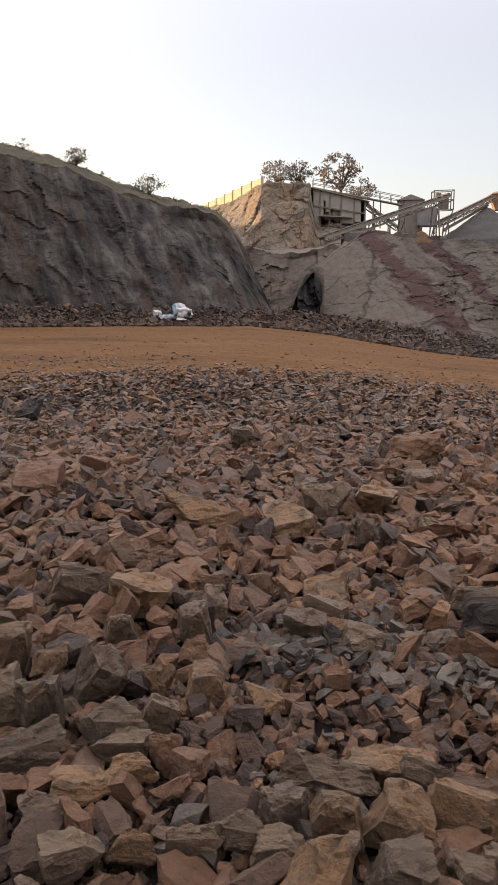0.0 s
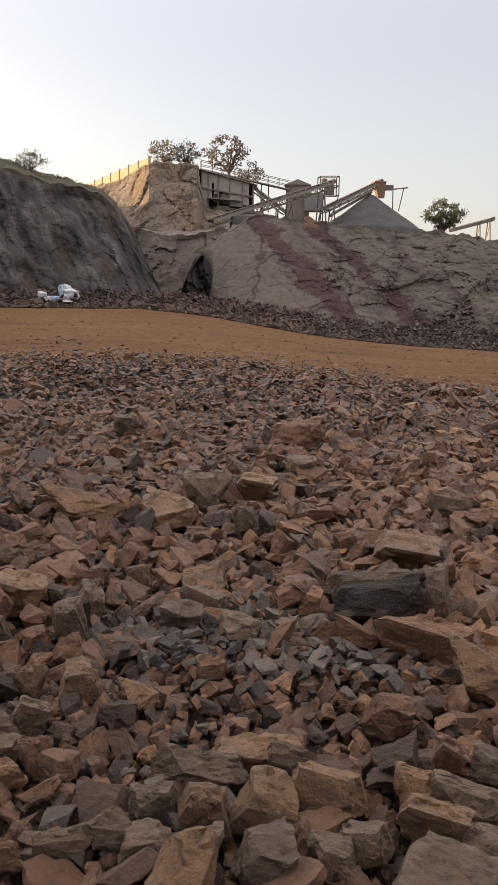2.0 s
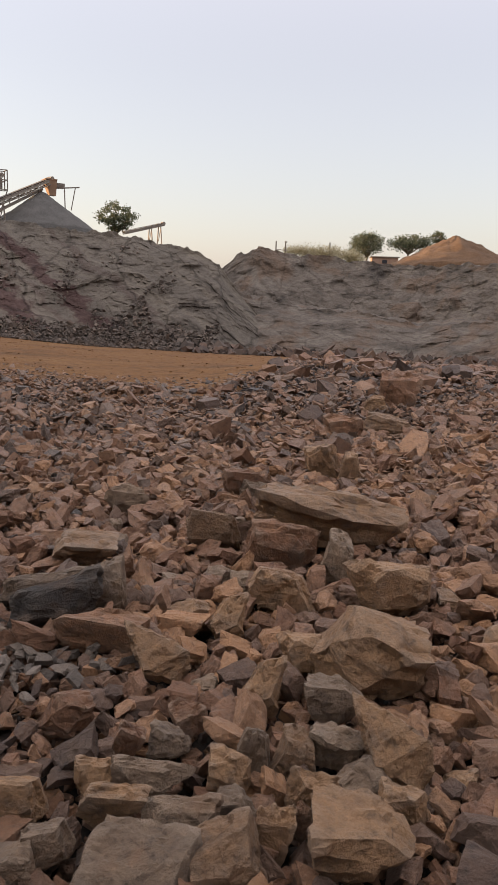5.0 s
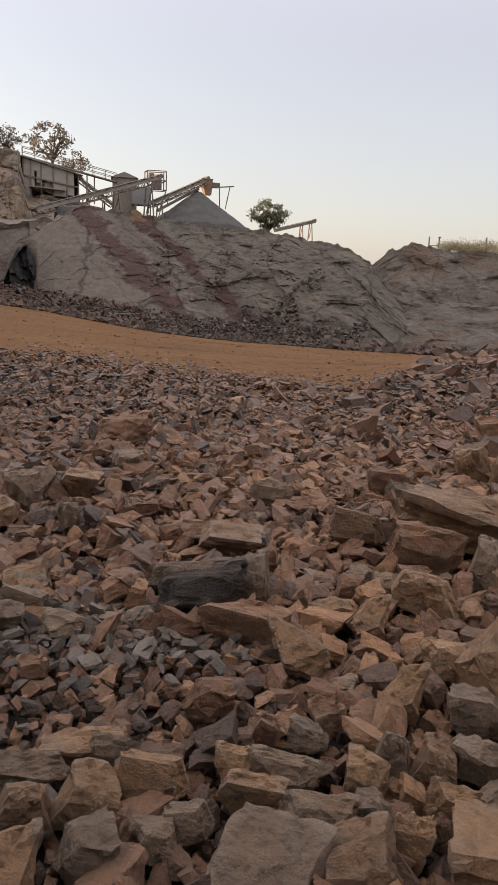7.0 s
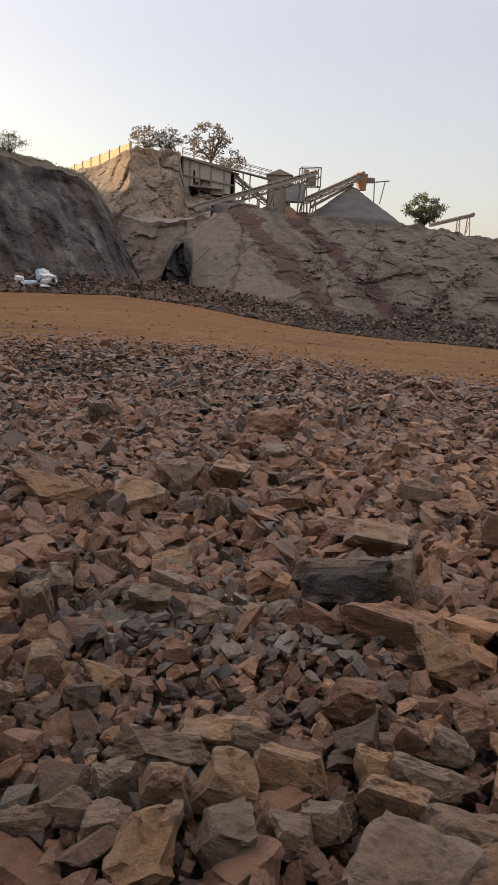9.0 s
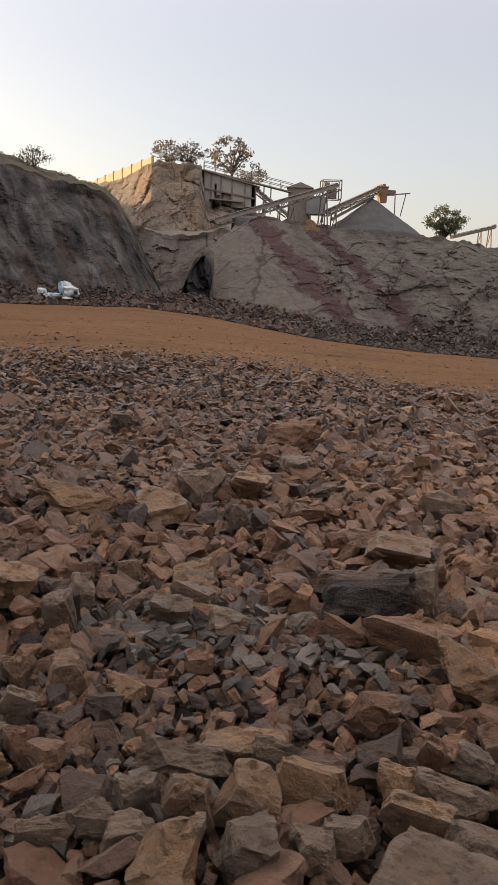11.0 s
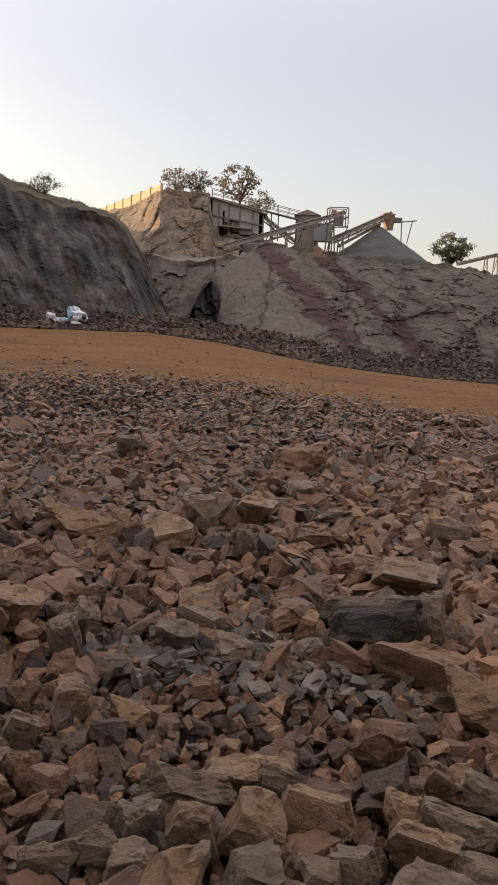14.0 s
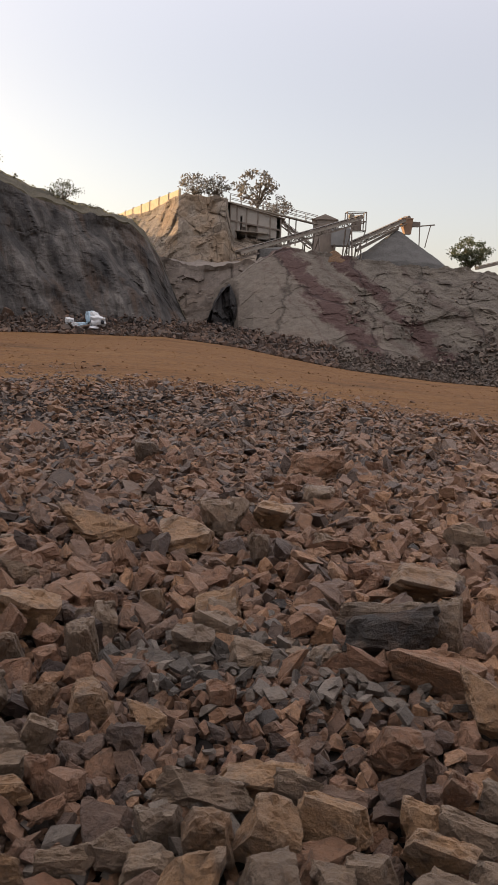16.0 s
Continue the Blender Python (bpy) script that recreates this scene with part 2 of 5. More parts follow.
def slab_face(nodes, links, bsdf):
    """Pale grey-brown slabs with two slanting dark red bands, olive streaks and cracks; coarser and darker to the east."""
    v = coords(nodes, links)
    at = nodes.new("ShaderNodeSeparateXYZ")
    links.new(v, at.inputs[0])
    wave = noise_tex(nodes, links, v, 0.35, 5.0, 0.6)
    across = maths(nodes, links, "ADD", at.outputs[0], maths(nodes, links, "MULTIPLY", at.outputs[2], 0.65))
    bent = maths(nodes, links, "ADD", across, maths(nodes, links, "MULTIPLY", maths(nodes, links, "SUBTRACT", wave, 0.5), 4.8))
    along = maths(nodes, links, "SUBTRACT", maths(nodes, links, "MULTIPLY", at.outputs[2], 0.9), maths(nodes, links, "MULTIPLY", at.outputs[0], 0.45))
    grain = nodes.new("ShaderNodeCombineXYZ")
    links.new(bent, grain.inputs[0])
    links.new(maths(nodes, links, "MULTIPLY", along, 0.16), grain.inputs[2])
    streaks = noise_tex(nodes, links, grain.outputs[0], 0.75, 8.0, 0.62)
    fine = noise_tex(nodes, links, v, 2.0, 10.0, 0.7)
    blot = noise_tex(nodes, links, v, 0.22, 5.0, 0.6)
    east = nodes.new("ShaderNodeMapRange")
    east.interpolation_type = "SMOOTHSTEP"
    for k, q in ((1, 17.5), (2, 22.0), (3, 0.0), (4, 1.0)):
        east.inputs[k].default_value = q
    links.new(across, east.inputs[0])
    slabs = ramp(nodes, links, blot, [(0.35, (0.1144, 0.0936, 0.0736)), (0.55, (0.1424, 0.1176, 0.0928)), (0.7, (0.1272, 0.0992, 0.0760))])
    coarse = ramp(nodes, links, streaks, [(0.32, (0.0720, 0.0592, 0.0472)), (0.48, (0.1184, 0.1000, 0.0792)), (0.6, (0.1488, 0.1248, 0.0968)), (0.74, (0.1184, 0.0968, 0.0704))])
    col = mix(nodes, links, maths(nodes, links, "MULTIPLY", east.outputs[0], 0.85), slabs, coarse)
    for middle, half, much in ((17.2, 1.7, 0.95), (22.7, 1.3, 0.95), (14.2, 0.2, 0.35), (20.1, 0.4, 0.35), (27.5, 0.6, 0.35)):
        off = maths(nodes, links, "ABSOLUTE", maths(nodes, links, "SUBTRACT", bent, middle), 0.0)
        band = ramp(nodes, links, maths(nodes, links, "ADD", maths(nodes, links, "DIVIDE", off, half), maths(nodes, links, "MULTIPLY", maths(nodes, links, "SUBTRACT", fine, 0.5), 1.6)), [(0.55, (much, much, much)), (1.0, (0, 0, 0))])
        col = mix(nodes, links, band, col, (0.066, 0.036, 0.03))
    crack = nodes.new("ShaderNodeTexVoronoi")
    crack.feature = "DISTANCE_TO_EDGE"
    crack.inputs["Scale"].default_value = 0.17
    wob = nodes.new("ShaderNodeVectorMath")
    wob.operation = "MULTIPLY_ADD"
    nz = nodes.new("ShaderNodeTexNoise")
    nz.inputs["Scale"].default_value, nz.inputs["Detail"].default_value = 0.5, 6.0
    links.new(v, nz.inputs["Vector"])
    links.new(nz.outputs["Color"], wob.inputs[0])
    wob.inputs[1].default_value = (2.2, 2.2, 2.2)
    links.new(coords(nodes, links, (0.8, 0.3, 1.0), (0, -40, 0)), wob.inputs[2])
    links.new(wob.outputs[0], crack.inputs["Vector"])
    lines = ramp(nodes, links, crack.outputs["Distance"], [(0.0, (0.25, 0.22, 0.2)), (0.03, (1, 1, 1))])
    col = mix(nodes, links, 0.75, col, lines, "MULTIPLY")
    col = mix(nodes, links, 0.6, col, ramp(nodes, links, fine, [(0.3, (0.55, 0.54, 0.53)), (0.58, (1, 1, 1))]), "MULTIPLY")
    links.new(col, bsdf.inputs["Base Color"])
    deep = maths(nodes, links, "ADD", maths(nodes, links, "MULTIPLY", fine, maths(nodes, links, "ADD", maths(nodes, links, "MULTIPLY", east.outputs[0], 0.8), 0.3)), maths(nodes, links, "MULTIPLY", lines, 0.12))
    bump(nodes, links, bsdf, deep, 0.8, 0.4)


FACE_MID = material("banded_slab_face", slab_face, 0.92)
FACE_EAST = cliff_material("grey_east_face", (0.1723, 0.1451, 0.1164), (0.1257, 0.1029, 0.0817), (0.0585, 0.0483, 0.0382), (0.1404, 0.0938, 0.0625), (0.9, 0.9, 0.22), (0, -12, 0), 0.3, 0.5, 0.5)
# The shade of a hollow is put into this rock colour.
HOLLOW_SHADE = cliff_material("hollow_shade_rock", (0.0552, 0.0512, 0.0480), (0.0312, 0.0288, 0.0272), (0.0176, 0.0160, 0.0160), (0.0304, 0.0264, 0.0232), (1.0, 1.0, 1.0), (0, 0, 0), 0.8, 0.3)


def earth_material(name, stops, scale, streak=(1, 1, 1), relief=0.03):
    def build(nodes, links, bsdf):
        v, s = coords(nodes, links), coords(nodes, links, streak, (0, 0, 8))
        a = noise_tex(nodes, links, s, scale, 8.0, 0.6)
        b = noise_tex(nodes, links, v, scale * 14, 8.0, 0.72)
        col = ramp(nodes, links, a, stops)
        col = mix(nodes, links, 0.85, col, ramp(nodes, links, b, [(0.32, (0.4, 0.38, 0.36)), (0.56, (1, 1, 1))]), "MULTIPLY")
        links.new(col, bsdf.inputs["Base Color"])
        bump(nodes, links, bsdf, b, 0.9, relief)
    return material(name, build, 0.95)


OCHRE = earth_material("ochre_earth", [(0.3, (0.0982, 0.0467, 0.0152)), (0.45, (0.1582, 0.0743, 0.0228)), (0.6, (0.1775, 0.0869, 0.0277)), (0.75, (0.2059, 0.1143, 0.0504))], 0.22, (0.45, 1.0, 1), 0.12)
# Near black: the shade between the stones is put into this colour.
SHADED_FINES = earth_material("gap_shade_fines", [(0.3, (0.0115, 0.0090, 0.0072)), (0.5, (0.0202, 0.0144, 0.0112)), (0.7, (0.0324, 0.0202, 0.0130))], 0.8)
SAND = earth_material("crushed_stone_dust", [(0.3, (0.0842, 0.0799, 0.0724)), (0.7, (0.1111, 0.1036, 0.0948))], 0.5, (1, 1, 1), 0.05)
RUST_SAND = earth_material("orange_spoil", [(0.3, (0.1128, 0.0632, 0.0328)), (0.7, (0.1536, 0.0920, 0.0512))], 0.4, (1, 1, 0.4), 0.1)
DRY_GRASS = earth_material("dry_grass_turf", [(0.3, (0.0472, 0.0400, 0.0232)), (0.6, (0.0856, 0.0704, 0.0416)), (0.8, (0.0672, 0.0640, 0.0344))], 0.5)


def plain_material(name, a, b, scale=3.0, rough=0.7, metal=0.0, relief=0.004):
    def build(nodes, links, bsdf):
        v = coords(nodes, links)
        f = noise_tex(nodes, links, v, scale, 8.0, 0.65)
        links.new(ramp(nodes, links, f, [(0.35, a), (0.65, b)]), bsdf.inputs["Base Color"])
        bump(nodes, links, bsdf, f, 0.6, relief)
    return material(name, build, rough, metal)


# Plant metals and panels: dust, plus distance haze painted in as extra paleness.
STEEL = plain_material("dusty_hazed_brown_steel", (0.1512, 0.1216, 0.0992), (0.2576, 0.2104, 0.1696), 2.0, 0.75, 0.2)
HAZED_DUST_STEEL = plain_material("dusted_hazed_steel", (0.2150, 0.1862, 0.1498), (0.3130, 0.2707, 0.2198), 1.5, 0.8)
BELT = plain_material("dusty_rubber_belt", (0.09, 0.08, 0.07), (0.17, 0.145, 0.12), 3.0, 0.9)
SHEET = plain_material("dusty_hazed_sheet_metal", (0.2976, 0.2659, 0.2266), (0.3878, 0.3456, 0.2957), 1.2, 0.7, 0.1)
PALE_SHEET = plain_material("pale_grey_sheet", (0.2504, 0.2448, 0.2336), (0.3136, 0.3056, 0.2896), 1.0, 0.6, 0.1)
CABIN = plain_material("brown_dusty_hazed_panel", (0.2285, 0.1853, 0.1517), (0.3091, 0.2534, 0.2045), 1.2, 0.85)
PARAPET = plain_material("ochre_plastered_wall", (0.465, 0.367, 0.227), (0.580, 0.468, 0.307), 1.2, 0.85)
RUSTY = plain_material("orange_rusty_plate", (0.248, 0.149, 0.093), (0.334, 0.210, 0.133), 1.5, 0.8)
BARK = plain_material("dusty_bark", (0.1, 0.075, 0.05), (0.2, 0.155, 0.11), 6.0, 0.95)
WHITE_BAG = plain_material("white_woven_plastic", (0.4960, 0.4960, 0.4800), (0.6400, 0.6400, 0.6320), 4.0, 0.6)
BLUE_BAG = plain_material("pale_blue_plastic", (0.3, 0.42, 0.5), (0.45, 0.56, 0.62), 4.0, 0.55)
# Shade inside openings, put into a near-black colour.
OPENING_SHADE = plain_material("opening_shade", (0.02, 0.02, 0.022), (0.045, 0.045, 0.05), 4.0, 0.9)
BRICKY = plain_material("orange_hut_wall", (0.301, 0.198, 0.138), (0.376, 0.250, 0.177), 2.0, 0.9)


def leaf_material(name, a, b):
    def build(nodes, links, bsdf):
        geo = nodes.new("ShaderNodeNewGeometry")
        links.new(ramp(nodes, links, geo.outputs["Random Per Island"], [(0.0, a), (1.0, b)]), bsdf.inputs["Base Color"])
        glow = nodes.new("ShaderNodeBsdfTranslucent")  # light through thin leaves
        links.new(bsdf.inputs["Base Color"].links[0].from_socket, glow.inputs["Color"])
        both = nodes.new("ShaderNodeMixShader")
        both.inputs[0].default_value = 0.5
        links.new(bsdf.outputs[0], both.inputs[1])
        links.new(glow.outputs[0], both.inputs[2])
        links.new(both.outputs[0], nodes["Material Output"].inputs["Surface"])
    return material(name, build, 0.75)


LEAF_GREEN = leaf_material("dusty_green_leaf", (0.0607, 0.0702, 0.0384), (0.1432, 0.1464, 0.0859))
LEAF_DUSTY = leaf_material("dust_covered_leaf", (0.11, 0.1, 0.085), (0.2, 0.178, 0.148))
LEAF_DARK = leaf_material("dark_scrub_leaf", (0.05, 0.052, 0.028), (0.11, 0.1, 0.055))
LEAF_DRY = leaf_material("straw_scrub_leaf", (0.3, 0.25, 0.14), (0.46, 0.39, 0.22))


# ---- helpers ----
def spot(bearing, elevation, reach):
    """A place by bearing and elevation from the standing point, at a level distance."""
    b = radians(bearing)
    return Vector((reach * math.sin(b), reach * math.cos(b), 1.6 + reach * math.tan(radians(elevation))))


def mesh_ob(name, verts, faces, mat, smooth=False):
    me = bpy.data.meshes.new(name)
    verts, faces = np.asarray(verts, dtype=np.float32), np.asarray(faces, dtype=np.int32)
    n = faces.shape[1]
    me.vertices.add(len(verts))
    me.vertices.foreach_set("co", verts.ravel())
    me.loops.add(faces.size)
    me.loops.foreach_set("vertex_index", faces.ravel())
    me.polygons.add(len(faces))
    me.polygons.foreach_set("loop_start", np.arange(0, faces.size, n, dtype=np.int32))
    me.polygons.foreach_set("use_smooth", np.full(len(faces), smooth))
    me.update(calc_edges=True)
    me.validate()
    me.materials.append(mat)
    return new(name, me)


def part(name, bm, mat, parent=None, label="", smooth=False):
    me = bpy.data.meshes.new(name)
    bm.to_mesh(me)
    bm.free()
    me.materials.append(mat)
    if smooth:
        me.polygons.foreach_set("use_smooth", [True] * len(me.polygons))
    ob = new(name, me)
    ob.parent = parent
    return tagged(ob, label)


def empty(name, at=(0, 0, 0)):
    ob = new(name)
    ob.location = at
    ob.empty_display_size = 0.3
    bpy.context.view_layer.update()
    return ob


def beam(bm, a, b, w, h=None, up=(0, 0, 1)):
    """A square bar from a to b, w wide and h deep."""
    a, b = Vector(a), Vector(b)
    h = h or w
    d = (b - a).normalized()
    side = d.cross(Vector(up))
    side = side.normalized() if side.length > 1e-4 else Vector((1, 0, 0))
    top = side.cross(d).normalized()
    vs = [bm.verts.new(p + side * (sx * w / 2) + top * (sz * h / 2)) for p in (a, b) for sx, sz in ((-1, -1), (1, -1), (1, 1), (-1, 1))]
    for i in range(4):
        j = (i + 1) % 4
        bm.faces.new((vs[i], vs[j], vs[4 + j], vs[4 + i]))
    bm.faces.new(vs[3::-1])
    bm.faces.new(vs[4:])


def bars(pairs, w, h=None):
    bm = bmesh.new()
    for a, b in pairs:
        beam(bm, a, b, w, h)
    return bm


def block(centre, size, turn=0.0, bevel=0.0):
    bm = bmesh.new()
    bmesh.ops.create_cube(bm, size=1.0)
    bmesh.ops.scale(bm, vec=size, verts=bm.verts)
    if bevel:
        bmesh.ops.bevel(bm, geom=bm.edges[:], offset=bevel, segments=2, affect="EDGES")
    bmesh.ops.transform(bm, matrix=pose(*centre, 0, 0, turn), verts=bm.verts)
    return bm


def table(x, knots):
    xs, ys = zip(*knots)
    return float(np.interp(x, xs, ys))


# ---- the ground ----
def foot_height(bearing):
    return table(bearing, [(-60, 0.7), (-18, 0.65), (0, 0.5), (6, -0.15), (14, -1.5), (20, -2.05), (27, -2.35), (40, -2.6), (60, -2.6), (90, -1.0)])


def rubble_edge(bearing):
    return table(bearing, [(-60, 18), (-16, 18.5), (-8, 19.8), (0, 20.3), (8, 20.8), (13, 18.2), (20, 15.8), (25, 13.8), (29.5, 14.5), (33, 17.5), (38, 26), (60, 30)])


def ground_height(x, y):
    r, b = math.hypot(x, y), math.degrees(math.atan2(x, y))
    fall = min(max((r - 14) / 48, 0), 1) * foot_height(b) if y > 0 or abs(b) < 90 else 0.0
    mound = 0.42 * table(b, [(29, 0), (36, 1), (70, 1), (80, 0)]) * table(r, [(7, 0), (14, 1), (24, 1), (34, 0)])
    lumps = 0.075 * noise.noise((x * 0.9, y * 0.9, 3.1)) + 0.1 * noise.noise((x * 0.3, y * 0.3, 7.7))
    return fall + mound + lumps * table(r, [(1, 0.35), (5, 0.5), (10, 1), (24, 1), (30, 0.35), (70, 0.5)])


def disc(radii, step, height, limit=None):
    verts, faces = [], []
    n = round(360 / step)
    for r in radii:
        for k in range(n):
            a = radians(k * step - 180)
            q = min(r, limit(k * step - 180) + 1.2 * noise.noise((k * step * 0.35, 0.4, 1.3)) + 0.6 * noise.noise((k * step * 1.7, 0.4, 1.3))) if limit else r
            x, y = q * math.sin(a), q * math.cos(a)
            verts.append((x, y, height(x, y)))
    for i in range(len(radii) - 1):
        for k in range(n):
            j = (k + 1) % n
            faces.append((i * n + j, i * n + k, (i + 1) * n + k, (i + 1) * n + j))
    return verts, faces


radii = [0.02, *np.arange(0.5, 40, 0.5), *np.arange(40, 90, 1.5), 120, 200, 400, 900, 2500]
ground = mesh_ob("ground", *disc(radii, 1.0, lambda x, y: ground_height(x, y) - 0.05 - 0.1 * table(math.hypot(x, y), [(9, 1), (13, 0)])), OCHRE, True)
tagged(ground, "flat ochre earth floor of the quarry with wheel marks", "ground", kind="structure")
# Bed coloured near black so that gaps between stones read as shaded.
bed = mesh_ob("rubble_bed", *disc([0.02, *np.arange(0.3, 31, 0.3)], 1.0, lambda x, y: ground_height(x, y) - 0.05 * table(math.hypot(x, y), [(8, 1), (14, 0.3)]), lambda b: rubble_edge(b) - 3.5), SHADED_FINES, True)
tagged(bed, "crushed fines under the broken rock, coloured near black for gap shade", "gravel bed", kind="structure")


# ---- quarry faces ----
def quarry_face(name, label, mat, stations, step, rows, rough, blocks, lean=0.0, seed=0.0, turf=None, grid=1.0, folds=0.0, facet=0.0, calm=()):
    """A face swept over bearings. Stations: bearing, foot reach and height, crest reach and elevation, back reach and elevation."""
    b0, b1 = stations[0][0], stations[-1][0]
    cols = [list(c) for c in zip(*stations)]
    n = int((b1 - b0) / step) + 1
    verts, faces = [], []
    m = rows + 7
    for i in range(n):
        b = b0 + (b1 - b0) * i / (n - 1)
        fr, fz, cr, ce, br, be = [float(np.interp(b, cols[0], c)) for c in cols[1:]]
        crest, back = spot(b, ce, cr), spot(b, be, br)
        sb_, cb_ = math.sin(radians(b)), math.cos(radians(b))
        for j in range(m):
            if j < rows:
                s = j / (rows - 1)
                r, z = fr + (cr - fr) * (s ** 1.15), fz - 0.8 + (crest.z - fz + 0.8) * s
                amp = min(1.0, 6 * s) * (1.0 if s < 0.93 else (1 - s) / 0.07 * 0.75 + 0.25)
            elif j == m - 1:
                r, z, amp = 420.0, back.z - 0.5, 0.0
            else:
                s = (j - rows + 1) / (m - 1 - rows)
                r, z = cr + (br - cr) * s, crest.z + (back.z - crest.z) * s
                amp = 0.25
            p = Vector((r * sb_, r * cb_, z + seed))
            tilt = Vector((p.x + lean * p.z, p.y, p.z))
            w = tilt + 1.2 * Vector((noise.noise(p * 0.5), noise.noise(p * 0.5 + Vector((9, 0, 0))), noise.noise(p * 0.5 + Vector((0, 9, 0)))))
            d = rough * 1.6 * noise.noise(p * 0.11) + 0.7 * rough * noise.fractal(Vector((tilt.x * 0.4, tilt.y * 0.4, tilt.z * 0.17)), 0.95, 2.1, 5)
            d += 0.16 * rough * noise.fractal(Vector((tilt.x * 1.7, tilt.y * 1.7, tilt.z * 1.5)), 0.8, 2.2, 3)
            cell = noise.cell(Vector((w.x * 0.55, w.y * 0.55, w.z * 0.11)) * grid)
            cell2 = noise.cell(Vector((w.x * 1.2 + 5, w.y * 1.2, w.z * 0.35)) * grid)
            d += blocks * (cell - 0.5) * 1.3 + blocks * 0.5 * (cell2 - 0.5)
            if facet:
                for k, size in ((1.0, 0.13), (0.4, 0.36)):
                    q = Vector((tilt.x * size, tilt.y * size, tilt.z * size * 0.6)) + 0.1 * (w - tilt)
                    away, seats = noise.voronoi(q)
                    rim = min(1.0, (away[1] - away[0]) * 4.0)
                    d += facet * k * ((q - seats[0]).dot(noise.noise_vector(seats[0] * 5.3)) * 4.0 * rim - 0.3 * (1 - rim))
            if folds:
                d += folds * (0.5 - 1.6 * abs(noise.noise(Vector((tilt.x * 0.16, tilt.y * 0.16, tilt.z * 0.05)) + w * 0.03)))
                d += 0.55 * folds * (0.5 - 2.0 * abs(noise.noise(Vector((tilt.x * 0.6 + 4, tilt.y * 0.6, tilt.z * 0.2)))))
            d *= amp * (table(b, calm) if calm else 1.0)
            edge = 0.8 * rough * noise.fractal(Vector((b * 0.9, 3 + seed, j * 0.2)), 0.8, 2.0, 4) if j >= rows - 3 else 0.0
            verts.append(((r - d) * sb_, (r - d) * cb_, z + edge))
    for i in range(n - 1):
        for j in range(m - 1):
            a = i * m + j
            faces.append((a, a + m, a + m + 1, a + 1))
    ob = mesh_ob(name, verts, faces, mat)
    if turf:
        ob.data.materials.append(turf)
        ob.data.polygons.foreach_set("material_index", [int(k % (m - 1) >= rows - 2) for k in range(len(faces))])
    return tagged(ob, label, "cliff", kind="structure")


quarry_face("cliff_west", "dark grey blasted quarry face with steep streaks and a grassy brink", FACE_WEST, [
    (-40, 52, 0.7, 56, 12.8, 72, 13.4), (-17.5, 63, 0.6, 67.5, 10.7, 76, 11.4), (-12.8, 64, 0.6, 69, 9.8, 77, 10.3),
    (-9.7, 65, 0.6, 71, 8.6, 78, 9.2), (-7, 66, 0.6, 72, 7.8, 79, 8.3), (-4.5, 67, 0.6, 73, 7.4, 80, 7.8), (-2.4, 68, 0.6, 74, 6.9, 80, 7.3),
    (-1.5, 68, 0.6, 75, 6.2, 80, 6.4), (-0.4, 69, 0.5, 76, 4.6, 80, 4.8), (0.6, 70, 0.5, 76, 2.6, 80, 2.8), (1.6, 71, 0.5, 74, 0.4, 80, 0.3)], 0.16, 120, 0.36, 0.1, 0.25, 0.0, DRY_GRASS, 1.0, 0.45, 0.75)
quarry_face("cliff_bluff_lower", "smooth pale grey lower rock step with diagonal joints", FACE_LOWER, [
    (-6, 76, 0.4, 80, 4.6, 90, 4.4), (-1, 75, 0.4, 79, 5.0, 88, 4.6), (1, 74, 0.3, 78, 4.5, 88, 4.5), (2.5, 74, 0.3, 78, 4.2, 88, 4.6), (4, 74, 0.3, 78, 4.35, 88, 4.5), (6, 74, 0.2, 79, 4.8, 90, 4.7), (10, 76, 0.0, 80, 4.4, 92, 4.6)], 0.16, 60, 0.3, 0.25, -0.4, 20.0, None, 0.5, 0.0, 0.4)
quarry_face("cliff_bluff_upper", "crumbling brown bluff with a sunlit flank under the plant", FACE_BLUFF, [
    (-8, 96, 7.0, 108, 5.5, 130, 5.2), (-4, 94, 7.4, 109, 7.0, 118, 6.8), (-1.3, 90, 7.6, 99, 7.95, 112, 7.4), (0.9, 87, 7.6, 92.5, 8.95, 104, 8.2), (1.3, 87, 7.6, 92.5, 9.2, 104, 8.4),
    (4.3, 88, 7.6, 92.5, 9.0, 104, 8.2), (4.9, 89, 7.6, 93, 6.4, 106, 5.8), (9.5, 89, 7.6, 94, 5.8, 110, 5.4)], 0.14, 70, 0.45, 0.15, 0.1, 40.0, None, 1.0, 0.0, 0.7)
